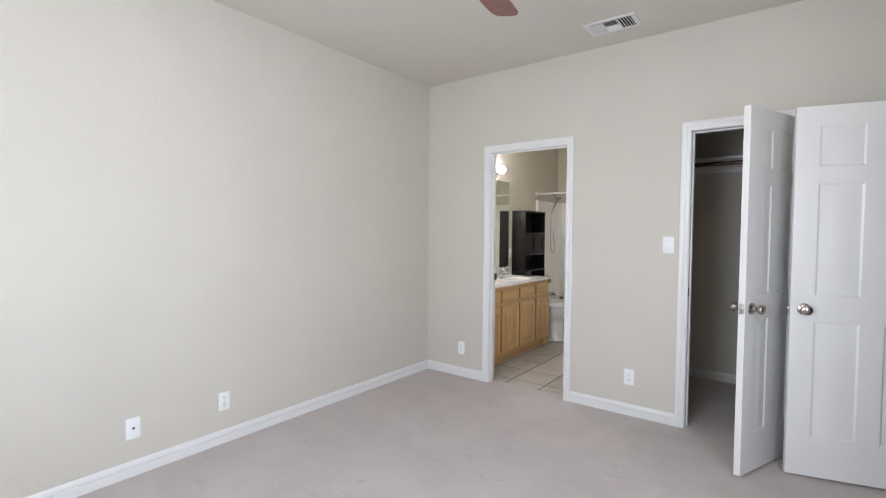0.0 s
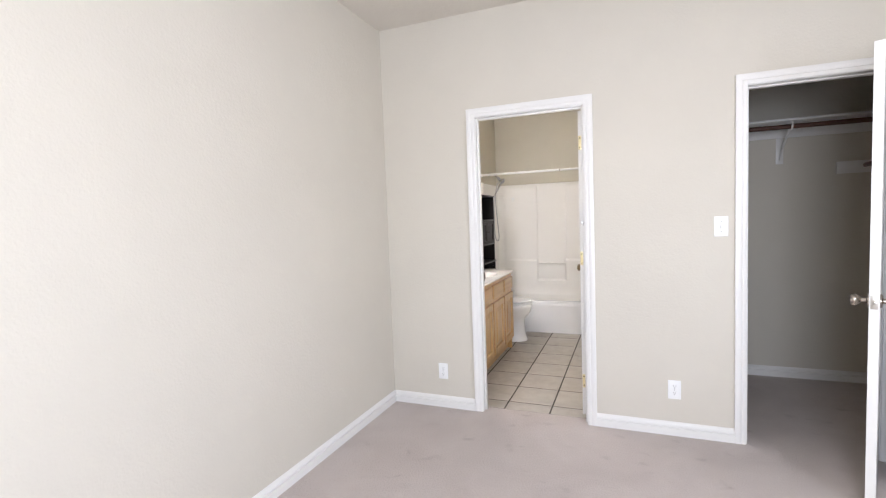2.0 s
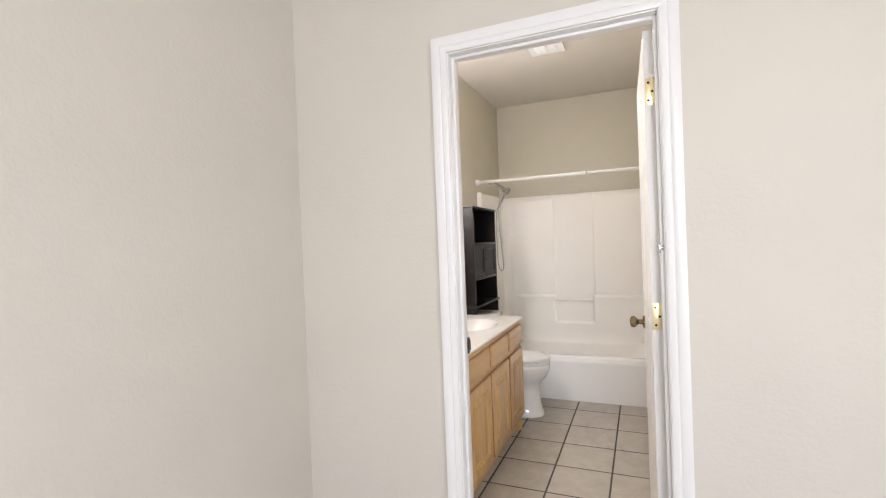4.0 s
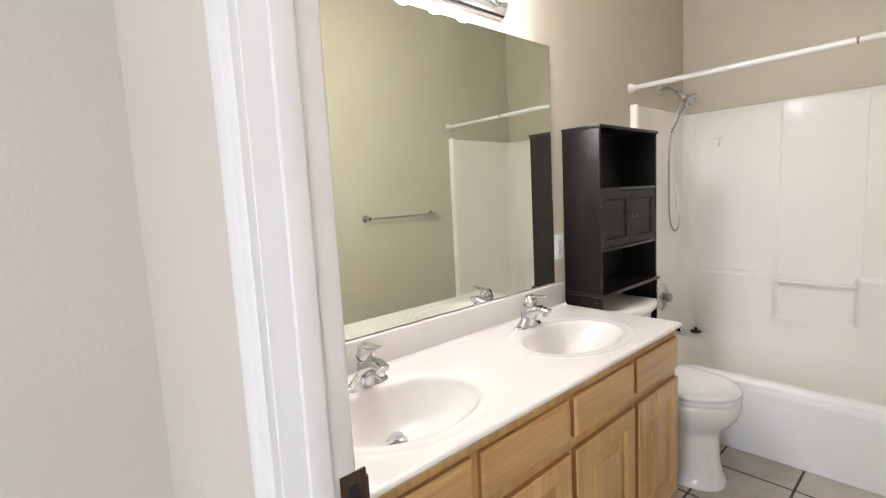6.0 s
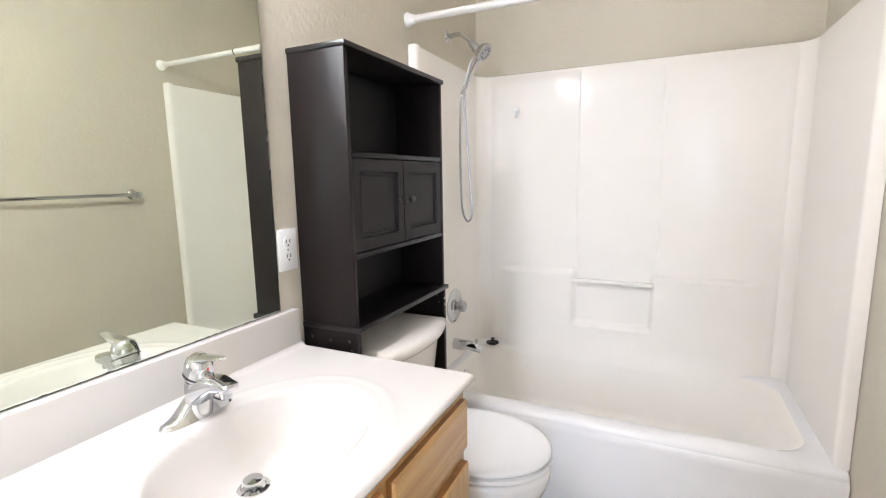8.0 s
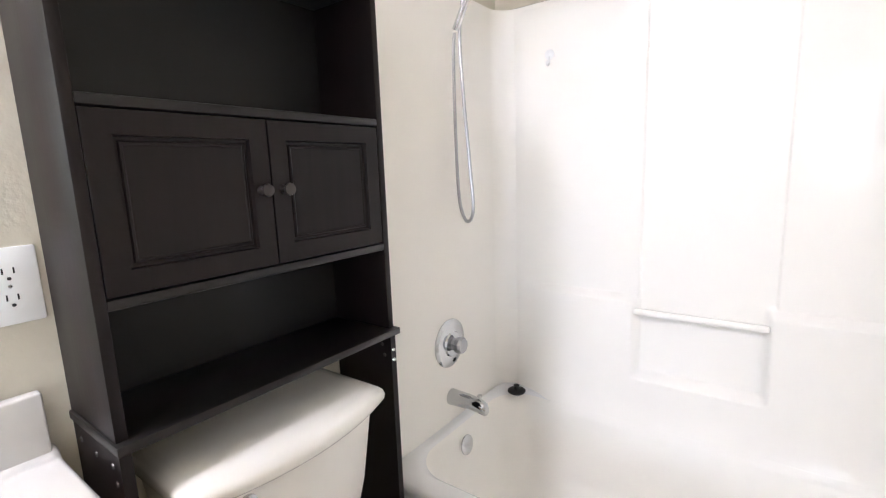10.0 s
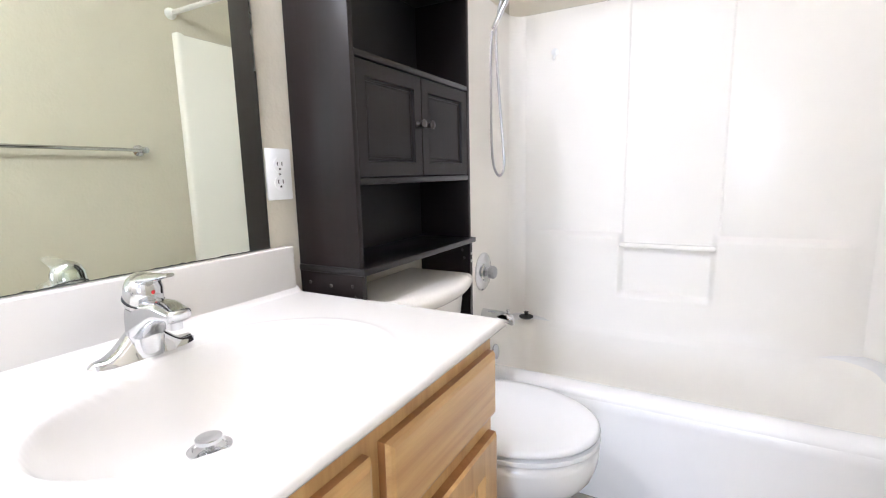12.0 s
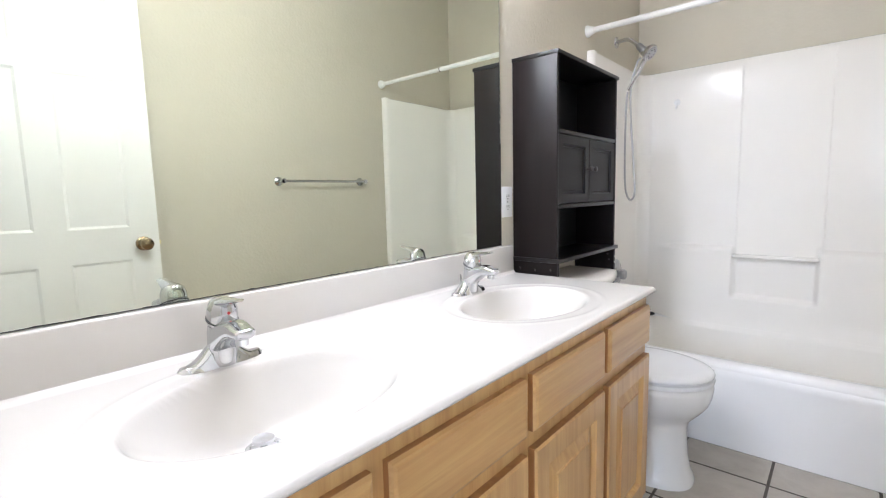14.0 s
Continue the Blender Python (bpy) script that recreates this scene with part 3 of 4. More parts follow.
def ceiling_fan(x, y):
    t = thing("ceiling_fan", (x, y, CEIL), "ceiling fan with reddish-brown wooden blades and a lit lamp kit", "ceiling fan")
    part("canopy", lathe([(0.0, 0.0), (0.075, 0.0), (0.07, -0.03), (0.03, -0.06), (0.0, -0.06)], (x, y, CEIL), (0, 0, 1), 28), PLATE, t)
    part("downrod", lathe([(0.0, 0.0), (0.013, 0.0), (0.013, -0.16), (0.0, -0.16)], (x, y, CEIL - 0.05), (0, 0, 1), 14), PLATE, t)
    part("motor_housing", lathe([(0.0, 0.0), (0.05, 0.0), (0.10, -0.02), (0.115, -0.06), (0.11, -0.11), (0.07, -0.14), (0.0, -0.14)], (x, y, CEIL - 0.20), (0, 0, 1), 32), PLATE, t)
    for k in range(4):
        a = 98 + 90 * k
        m = pose(x, y, CEIL - 0.33, 0, 0, a)
        pts = [(0.17, -0.05), (0.30, -0.062), (0.55, -0.070), (0.625, -0.068), (0.655, -0.05), (0.662, 0.0), (0.655, 0.05), (0.625, 0.068), (0.55, 0.070), (0.30, 0.062), (0.17, 0.05)]
        blade = outline_prism(pts, -0.004, 0.004, 0.002)
        bl = part("blade", moved(blade, m @ pose(0, 0, -0.01, 10, 0, 0)), FANW, t)
        part("blade_arm", moved(bx(0.06, -0.014, -0.004, 0.25, 0.014, 0.004, 0.003), m), PLATE, t)
    part("lamp_fitter", lathe([(0.0, 0.0), (0.06, 0.0), (0.055, -0.04), (0.0, -0.05)], (x, y, CEIL - 0.34), (0, 0, 1), 24), PLATE, t)
    for k in range(3):
        a = radians(190 + 120 * k)
        d = Vector((math.cos(a), math.sin(a), -0.75)).normalized()
        p = Vector((x, y, CEIL - 0.37)) + Vector((math.cos(a), math.sin(a), 0)) * 0.05
        part("lamp_arm", tube([p, p + d * 0.05], 0.012, 10, 1), PLATE, t)
        part("shade", lathe([(0.018, 0.0), (0.032, 0.02), (0.048, 0.06), (0.056, 0.10), (0.054, 0.10), (0.045, 0.06), (0.028, 0.02), (0.015, 0.0)], p + d * 0.05, d, 24, False), FROST, t)
    return t


ceiling_fan(1.81, -2.18)

# unseen window behind the walk's start, placed by the light on the walls
win = thing("window_1", (BR, WINY, WZ0), "white framed window out of view, added for daylight", "window", kind="structure")
part("window_frame", cells([WY0, WY0 + 0.05, WINY - 0.02, WINY + 0.02, WY1 - 0.05, WY1], [WZ0, WZ0 + 0.05, WZ1 - 0.05, WZ1],
                           [(WY0 + 0.05, WINY - 0.02, WZ0 + 0.05, WZ1 - 0.05), (WINY + 0.02, WY1 - 0.05, WZ0 + 0.05, WZ1 - 0.05)], lambda u, v, s: (BR + 0.06 + 0.03 * s, u, v)), TRIM, win)
part("window_sill", bx(BR - 0.04, WY0 - 0.03, WZ0 - 0.025, BR + 0.058, WY1 + 0.03, WZ0 - 0.001, 0.004), TRIM, win)


# unseen south window, added to balance daylight on the walls and doors
win2 = thing("added_window", (SWX, BS, WZ0), "white framed window out of view, added for daylight", "window", kind="structure")
part("window_frame", cells([SWX - 0.5, SWX - 0.45, SWX + 0.45, SWX + 0.5], [WZ0, WZ0 + 0.05, WZ1 - 0.05, WZ1], [(SWX - 0.45, SWX + 0.45, WZ0 + 0.05, WZ1 - 0.05)], lambda u, v, s: (u, BS - 0.09 + 0.03 * s, v)), TRIM, win2)
part("window_sill", bx(SWX - 0.53, BS - 0.058, WZ0 - 0.025, SWX + 0.53, BS + 0.04, WZ0 - 0.001, 0.004), TRIM, win2)


# ---- closet ----
shelf = thing("closet_shelf", (2.6, CY, 2.0), "white closet shelf with a brown hanging rod under it", "shelf")
part("board", bx(BX + WT, CY - 0.30, 1.985, BR, CY, 2.003, 0.002), TRIM, shelf)
part("cleat", bx(BX + WT, CY - 0.019, 1.90, BR, CY, 1.985, 0.002), TRIM, shelf)
part("hanging_rod", tube([(BX + WT, CY - 0.29, 1.945), (BR, CY - 0.29, 1.945)], 0.017, 14, 1), RODW, shelf, "dark brown hanging rod")
brk = part("bracket", join(bx(2.745, CY - 0.006, 1.70, 2.795, CY, 1.90, 0.002), tube([(2.77, CY - 0.006, 1.73), (2.77, CY - 0.06, 1.80), (2.77, CY - 0.20, 1.90), (2.77, CY - 0.27, 1.965)], 0.008, 8, 6),
                           tube([(2.77, CY - 0.31, 1.975), (2.77, CY - 0.312, 1.945), (2.77, CY - 0.30, 1.925), (2.77, CY - 0.275, 1.925)], 0.006, 8, 4), bx(2.758, CY - 0.29, 1.972, 2.782, CY, 1.984, 0.002)), TRIM, shelf, "white shelf bracket")
low = thing("low_closet_rod", (3.4, CY, 1.66), "dark hanging rod end on a white cleat", "closet rod")
part("cleat", bx(3.13, CY - 0.019, 1.60, BR, CY, 1.69, 0.002), TRIM, low)
part("hanging_rod", tube([(3.30, CY - 0.02, 1.655), (3.30, 0.5, 1.655), (3.30, WT + 0.005, 1.655)], 0.017, 12, 1), RODW, low)

# two nail holes and a low scuff on the bedroom's left wall, and a catch on the bathroom jamb
for y, z, s in ((-0.345, 1.634, 0.006), (-0.332, 1.630, 0.004), (-1.563, 0.157, 0.006)):
    single("wall_mark", lathe([(0.0, 0.0), (s, 0.0), (s * 0.6, 0.0008), (0.0, 0.0009)], (0.0002, y, z), (1, 0, 0), 10), HINGES, "small wall mark in beige paint", "nail hole", "nail holes")
part("catch", join(lathe([(0.0, 0.0), (0.010, 0.0), (0.009, 0.003), (0.004, 0.005), (0.004, 0.012), (0.0, 0.012)], (BDX1 - 0.0005, 0.018, 1.307), (-1, 0, 0), 14),
                   bx(BDX1 - 0.016, 0.014, 1.290, BDX1 - 0.010, 0.022, 1.324, 0.002)), CHROME, bath_trim, "small chrome door catch")

# ---- bathroom: vanity ----
VY0, VY1 = WT + 0.004, 1.638
CZ = 0.810    # counter top
van = thing("vanity_cabinet", (0.25, 0.88, 0), "honey maple double vanity cabinet with raised-panel doors", "vanity cabinet")
part("end_panel", bx(0.003, VY0, 0.10, 0.52, VY0 + 0.012, 0.7955), OAKV, van)
part("end_panel", bx(0.003, VY1 - 0.012, 0.0, 0.52, VY1, 0.7955, 0.0008), OAKV, van)
part("floor_panel", bx(0.003, VY0 + 0.012, 0.10, 0.52, VY1 - 0.012, 0.112), OAKH, van)
part("back_panel", bx(0.003, VY0 + 0.012, 0.112, 0.008, VY1 - 0.012, 0.66), OAKH, van)
part("toe_kick", bx(0.02, VY0 + 0.01, 0.0, 0.473, VY1 - 0.012, 0.099), OAKH, van)
FX = 0.5205
bays = [(0.132, 0.486), (0.515, 0.876), (0.903, 1.264), (1.293, 1.625)]
part("face_frame", cells([VY0, bays[0][0] + 0.012, bays[0][1] - 0.012, bays[1][0] + 0.012, bays[1][1] - 0.012, bays[2][0] + 0.012, bays[2][1] - 0.012, bays[3][0] + 0.012, bays[3][1] - 0.012, VY1],
                         [0.10, 0.13, 0.59, 0.65, 0.745, 0.7955], [(a + 0.012, c_ - 0.012, z0, z1) for a, c_ in bays for z0, z1 in ((0.13, 0.59), (0.65, 0.745))],
                         lambda u, v, s: (FX + 0.004 * s, u, v)), OAKV, van)


def dark_edged(ob):
    """The cut edges of a front are darker and redder than its face."""
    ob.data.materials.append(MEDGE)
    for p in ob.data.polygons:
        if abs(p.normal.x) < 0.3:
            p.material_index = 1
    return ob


def raised_front(y0, y1, z0, z1, frame_w, name, mat):
    """A drawer or door front: eased edge; a door has a frame, a sunk bead and a raised field."""
    x = FX + 0.0045
    if frame_w == 0:
        rings = [[(x + d, a, c_) for a, c_ in ((y0 + g, z0 + g), (y1 - g, z0 + g), (y1 - g, z1 - g), (y0 + g, z1 - g))] for d, g in ((0, 0), (0.011, 0.0), (0.0165, 0.004), (0.019, 0.010))]
        return dark_edged(part(name, loft(rings), mat, van, smooth=20))
    o = [(0, 0), (0.015, 0.0), (0.019, 0.005)]
    inner = [(0.019, frame_w), (0.014, frame_w + 0.003), (0.006, frame_w + 0.006), (0.005, frame_w + 0.013), (0.0150, frame_w + 0.043), (0.0185, frame_w + 0.0445)]
    rings = [[(x + d, a, c_) for a, c_ in ((y0 + g, z0 + g), (y1 - g, z0 + g), (y1 - g, z1 - g), (y0 + g, z1 - g))] for d, g in o + inner]
    return dark_edged(part(name, loft(rings), mat, van, smooth=15))


for a, c_ in bays:
    raised_front(a, c_, 0.637, 0.757, 0, "drawer_front", OAKH)
    raised_front(a, c_, 0.125, 0.600, 0.055, "cabinet_door", OAKV)

# countertop: one cast piece with two oval bowls
SINKS = [0.489, 1.257]
SX = 0.305
DX = 0.246   # drains
CX0, CX1, CY0, CY1 = 0.003, 0.549, WT + 0.002, 1.657


def smooth01(t):
    t = min(1.0, max(0.0, t))
    return t * t * (3 - 2 * t)


def counter_z(x, y):
    z = CZ
    for sy in SINKS:
        r = math.hypot((x - SX) / 0.208, (y - sy) / 0.262)
        if r < 1.12:
            z += 0.0016 * math.exp(-((r - 1.0) / 0.022) ** 2) - 0.0012 * smooth01((1.0 - r) / 0.09)
        # the bowl's floor lies towards the back, under the spout
        u, v, k = x - DX, (y - sy) / 0.226, (SX + 0.006 - DX) / 0.160
        a2, b2, c2 = 1 - k * k, 2 * u * k / 0.160, -((u / 0.160) ** 2 + v * v)
        q = (-b2 + math.sqrt(b2 * b2 - 4 * a2 * c2)) / (2 * a2)
        if q < 1.04:
            z -= 0.122 * (1 - min(1, max(0, q)) ** 2.3) * smooth01((1.04 - q) / 0.12)
    d = x - 0.025
    if d < 0.014:
        z += 0.014 - math.sqrt(max(0, 0.014 ** 2 - (0.014 - max(0, d)) ** 2))
    e = CX1 - x
    if e < 0.0125:
        z -= 0.0125 - math.sqrt(max(0, 0.0125 ** 2 - (0.0125 - e) ** 2))
    e = CY1 - y
    if e < 0.008:
        z -= 0.008 - math.sqrt(max(0, 0.008 ** 2 - (0.008 - e) ** 2))
    return z


xs = list(np.linspace(CX0, CX1 - 0.014, 92)) + [CX1 - f for f in (0.0125, 0.010, 0.008, 0.006, 0.004, 0.002, 0.0008, 0.0)]
ys = list(np.linspace(CY0, CY1 - 0.010, 250)) + [CY1 - f for f in (0.008, 0.006, 0.004, 0.002, 0.0008, 0.0)]
verts = [(float(x), float(y), counter_z(x, y)) for y in ys for x in xs]
nx_, ny_ = len(xs), len(ys)
faces = [(j * nx_ + i, j * nx_ + i + 1, (j + 1) * nx_ + i + 1, (j + 1) * nx_ + i) for j in range(ny_ - 1) for i in range(nx_ - 1)]
rim = [j * nx_ + nx_ - 1 for j in range(ny_)] + [(ny_ - 1) * nx_ + i for i in range(nx_ - 2, -1, -1)]
start = len(verts)
verts += [(verts[k][0], verts[k][1], CZ - 0.0135) for k in rim]
verts += [(verts[k][0] - (0.04 if verts[k][0] > CX1 - 0.0005 else 0.0), verts[k][1] - (0.02 if verts[k][1] > CY1 - 0.0005 else 0.0), CZ - 0.0138) for k in rim]
nr = len(rim)
for k in range(nr - 1):
    faces.append((rim[k], rim[k + 1], start + k + 1, start + k))
    faces.append((start + k, start + k + 1, start + nr + k + 1, start + nr + k))
me = bpy.data.meshes.new("counter_top")
me.from_pydata(verts, [], faces)
me.materials.append(MARBLE)
me.shade_smooth()
counter = thing("countertop", (0.28, 0.88, CZ), "white cultured marble vanity top with two oval basins", "countertop")
top = new("basin_top", me)
top.parent = counter
top.matrix_parent_inverse = Matrix.Translation((-0.28, -0.88, -CZ))
part("backsplash", bx(0.003, CY0, CZ + 0.0005, 0.025, CY1 - 0.008, 0.9172, 0.004, 3), MARBLE, counter)
for sy in SINKS:
    zb = counter_z(DX, sy)
    dr = part("drain", lathe([(0.0, 0.004), (0.0, 0.0), (0.031, 0.0), (0.031, 0.004), (0.024, 0.006), (0.022, 0.003), (0.0, 0.003)][1:], (DX, sy, zb), (0, 0, 1), 28), CHROME, counter, "chrome drain ring")
    part("stopper", lathe([(0.0, 0.0), (0.006, 0.0), (0.006, 0.012), (0.019, 0.013), (0.0185, 0.018), (0.0, 0.020)], (DX, sy, zb + 0.001), (0, 0, 1), 24), CHROME, dr, "chrome pop-up stopper")


def faucet(x, y, z):
    """Single-lever centre-set tap facing +x."""
    t = thing("faucet", (x, y, z), "polished chrome single-lever faucet on the white counter", "faucet", "faucets of the vanity")
    # foot: long wings that sweep up to the body
    rings = []
    for k in range(25):
        u = -1 + 2 * k / 24
        yy = y + 0.079 * u
        w = 0.026 * math.sqrt(max(0.02, 1 - abs(u) ** 3.2))
        h = 0.010 + 0.040 * (1 - smooth01(abs(u) / 0.75)) + 0.004 * (1 - abs(u))
        if abs(u) > 0.97:
            h = 0.004
        rings.append([(x + w * math.cos(a) * (1 if math.sin(a) < 0.2 else 0.82), yy, z + 0.0005 + h * max(0.0, math.sin(a)) ** 0.7) for a in [math.pi * i / 12 for i in range(13)]])
    part("base", loft(rings), CHROME, t)
    part("body", lathe([(0.0, 0.0), (0.0255, 0.0), (0.0250, 0.03), (0.0245, 0.062), (0.0245, 0.074), (0.0, 0.074)], (x + 0.006, y, z + 0.004), (0.12, 0, 1), 28), CHROME, t)
    # spout: broad flat arch with a blunt tip
    line = spline([(x + 0.004, y, z + 0.046), (x + 0.034, y, z + 0.062), (x + 0.068, y, z + 0.076), (x + 0.100, y, z + 0.074)], 6)
    rings = []
    for i, p in enumerate(line):
        f = i / (len(line) - 1)
        wy, wz = 0.0255 - 0.0065 * f, 0.036 * (1 - f) ** 1.6 + 0.0105
        ring = []
        for a in [2 * math.pi * j / 24 for j in range(24)]:
            ca_, sa_ = math.cos(a), math.sin(a)
            ring.append((p.x + wz * 0.25 * sa_ * f, p.y + wy * math.copysign(abs(ca_) ** 0.65, ca_), p.z + wz * math.copysign(abs(sa_) ** 0.65, sa_)))
        rings.append(ring)
    tip = line[-1]
    for dx, k in ((0.004, 0.94), (0.0075, 0.78), (0.0095, 0.5)):
        rings.append([(qx + dx, tip.y + (qy - tip.y) * k, tip.z + (qz - tip.z) * k) for qx, qy, qz in rings[18]])
    sp = part("spout", loft(rings), CHROME, t, smooth=60)
    part("aerator", lathe([(0.0, 0.0), (0.0115, 0.0), (0.0115, 0.015), (0.0, 0.015)], (x + 0.088, y, z + 0.053), (0.08, 0, 1), 20), CHROME, sp)
    # lever: dome cap with a tongue leaning forward
    part("lever", join(lathe([(0.0, 0.0), (0.0258, 0.0), (0.0270, 0.016), (0.0262, 0.030), (0.0215, 0.042), (0.0125, 0.049), (0.0, 0.051)], (x + 0.0153, y, z + 0.0800), (0.12, 0, 1), 28),
                       loft([[(x + 0.011 + q, y + w * math.cos(a), z + hh + tt * math.sin(a)) for a in [2 * math.pi * j / 14 for j in range(14)]]
                             for q, w, hh, tt in ((-0.002, 0.020, 0.115, 0.010), (0.026, 0.0185, 0.123, 0.008), (0.052, 0.014, 0.127, 0.005), (0.074, 0.011, 0.131, 0.0035), (0.082, 0.006, 0.132, 0.002))])), CHROME, t)
    part("collar_ring", lathe([(0.0, 0.0), (0.0283, 0.0), (0.0283, 0.0020), (0.0, 0.0020)], (x + 0.0152, y, z + 0.0880), (0.40, 0, 1), 28), DARKHOLE, t, "dark seam under the lever")
    part("temperature_dot", lathe([(0.0, 0.0), (0.003, 0.0), (0.002, 0.001), (0.0, 0.0012)], (x + 0.0448, y, z + 0.103), (1, 0, 0.05), 10), REDDOT, t, "red temperature dot")
    part("lift_rod", tube([(x - 0.028, y, z + 0.01), (x - 0.030, y, z + 0.055)], 0.0022, 8, 1), CHROME, t)
    return t


for sy in SINKS:
    faucet(FAUX, sy, CZ - 0.001)

# mirror, glued to the wall over the backsplash
mir = thing("wall_mirror", (0, 0.86, 0.919), "frameless wall mirror with a worn dark edge", "mirror")
part("glass", bx(0.0015, WT + 0.006, 0.9185, 0.0060, 1.597, 1.972), MIRROR, mir, smooth=0)
# desilvered edge: an uneven dark line
rng = random.Random(4)
bm_e = bmesh.new()
def ragged(p, q, n, inward):
    prev = None
    for k in range(n + 1):
        f = k / n
        a = Vector(p).lerp(Vector(q), f)
        w = 0.0013 + rng.random() ** 6 * 0.0022
        pair = (bm_e.verts.new(a), bm_e.verts.new(a + Vector(inward) * w))
        if prev:
            bm_e.faces.new((prev[0], pair[0], pair[1], prev[1]))
        prev = pair
ragged((0.0066, WT + 0.006, 0.9187), (0.0066, 1.597, 0.9187), 160, (0, 0, 1))
ragged((0.0066, 1.5968, 0.9185), (0.0066, 1.5968, 1.30), 44, (0, -1, 0))
part("worn_edge", bm_e, SEALANT, mir, "dark corroded mirror edge", smooth=0)
bm_e = bmesh.new()
ragged((0.0066, 1.5968, 1.30), (0.0066, 1.5968, 1.972), 70, (0, -2.2, 0))
part("chipped_edge", bm_e, HINGES, mir, "pale chipped mirror edge", smooth=0)

# vanity light: chrome strip with globe bulbs
lb = thing("vanity_light", (0, 0.82, 2.05), "chrome strip light with a row of lit globe bulbs", "wall light")
LY0, LY1 = 0.362, 1.277
part("back_strip", loft([[(d, yy, z) for d, z in ((0.001, 2.012), (0.016, 2.012), (0.020, 2.018), (0.030, 2.024), (0.034, 2.034), (0.044, 2.046), (0.044, 2.094), (0.034, 2.106), (0.030, 2.116), (0.020, 2.122), (0.016, 2.128), (0.001, 2.128))] for yy in (LY0, LY1)]), STRIPC, lb, smooth=15)
for k in range(6):
    yy = LY0 + 0.076 + k * 0.1525
    sk = part("socket", lathe([(0.0, 0.0), (0.030, 0.0), (0.034, 0.004), (0.033, 0.010), (0.026, 0.014), (0.025, 0.020), (0.030, 0.030), (0.031, 0.040), (0.026, 0.042), (0.0, 0.038)], (0.044, yy, 2.070), (1, 0, 0), 20), CHROME, lb)
    part("bulb", lathe([(0.0, 0.0), (0.014, 0.0), (0.016, 0.012), (0.030, 0.022), (0.0385, 0.038), (0.040, 0.052), (0.036, 0.070), (0.024, 0.084), (0.010, 0.0905), (0.0, 0.0912)], (0.074, yy, 2.070), (1, 0, 0), 20), BULB, sk, "lit globe bulb")

# ---- over-toilet shelf ----
SY0, SY1, SD = 1.684, 2.258, 0.189
un = thing("over_toilet_shelf", (0.1, 1.98, 0), "espresso brown bathroom cabinet shelf standing over the toilet", "shelf unit")
T = 0.016
part("side_panel", bx(0.004, SY0, 0.868, SD, SY0 + T, 1.604, 0.001), ESP, un)
part("side_panel", bx(0.004, SY1 - T, 0.868, SD, SY1, 1.604, 0.001), ESP, un)
part("top_board", bx(0.002, SY0 - 0.003, 1.604, SD + 0.006, SY1 + 0.010, 1.619, 0.003), ESPE, un)
# back panel: the unit's inner shade is in its colour
part("back_panel", bx(0.004, SY0 + T, 0.868, 0.008, SY1 - T, 1.604), ESPB, un, "back panel darkened for the shade inside the shelf")
for z in (1.344, 1.070):
    part("shelf_board", bx(0.008, SY0 + T, z - 0.015, SD + 0.001, SY1 - T, z, 0.003), ESPE, un)
part("bottom_board", bx(0.004, SY0 - 0.004, 0.852, SD + 0.015, SY1 + 0.008, 0.868, 0.003), ESPE, un)
for s, yy in ((1, SY0), (-1, SY1 - T)):
    part("leg_panel", outline_prism([(0.004, yy), (SD + 0.004, yy), (SD + 0.004, yy + T), (0.004, yy + T)], 0.0, 0.852), ESP, un)
for yy, s in ((SY0 - 0.0012, -1), (SY1 - T - 0.0012, -1)):
    for x, z in ((0.035, 0.825), (0.10, 0.822), (0.165, 0.826), (0.172, 0.80)):
        part("bolt", lathe([(0.0, 0.0), (0.0045, 0.0), (0.0035, 0.002), (0.0, 0.0025)], (x, yy + 0.001, z), (0, -1, 0), 12), PEWTER, un)
for z in (0.79, 0.815):
    part("bolt", lathe([(0.0, 0.0), (0.005, 0.0), (0.004, 0.002), (0.0, 0.0025)], (SD + 0.004, SY1 - T / 2, z), (1, 0, 0), 12), CHROME, un)
ym = (SY0 + SY1) / 2
for a, c_, ky in ((SY0 + T + 0.002, ym - 0.0015, ym - 0.022), (ym + 0.0015, SY1 - T - 0.002, ym + 0.022)):
    g = 0.034
    x0 = SD - 0.016
    rings = [[(x0 + d, p, q) for p, q in ((a + e, 1.073 + e), (c_ - e, 1.073 + e), (c_ - e, 1.326 - e), (a + e, 1.326 - e))]
             for d, e in ((0, 0), (0.014, 0), (0.0145, 0.001), (0.0145, g), (0.0075, g + 0.002), (0.0070, g + 0.007), (0.0095, g + 0.009), (0.0095, g + 0.012), (0.0080, g + 0.014))]
    dd = part("cabinet_door", loft(rings), ESP, un, smooth=15)
    part("knob", lathe([(0.0, 0.0), (0.008, 0.0), (0.0065, 0.004), (0.0045, 0.009), (0.0085, 0.014), (0.0115, 0.019), (0.0105, 0.023), (0.005, 0.0245), (0.0, 0.025)], (x0 + 0.0145, ky, 1.206), (1, 0, 0), 20), PEWTER, dd, "small round pewter knob")

# ---- toilet ----
TY = 1.975


def oval(cx, cy, rx, ry, z, n=40, front=1.0, p=2.0):
    out = []
    for k in range(n):
        a = 2 * math.pi * k / n
        c_, s = math.cos(a), math.sin(a)
        out.append((cx + math.copysign(abs(c_) ** (2 / p), c_) * rx * (front if c_ > 0 else 1), cy + math.copysign(abs(s) ** (2 / p), s) * ry, z))
    return out


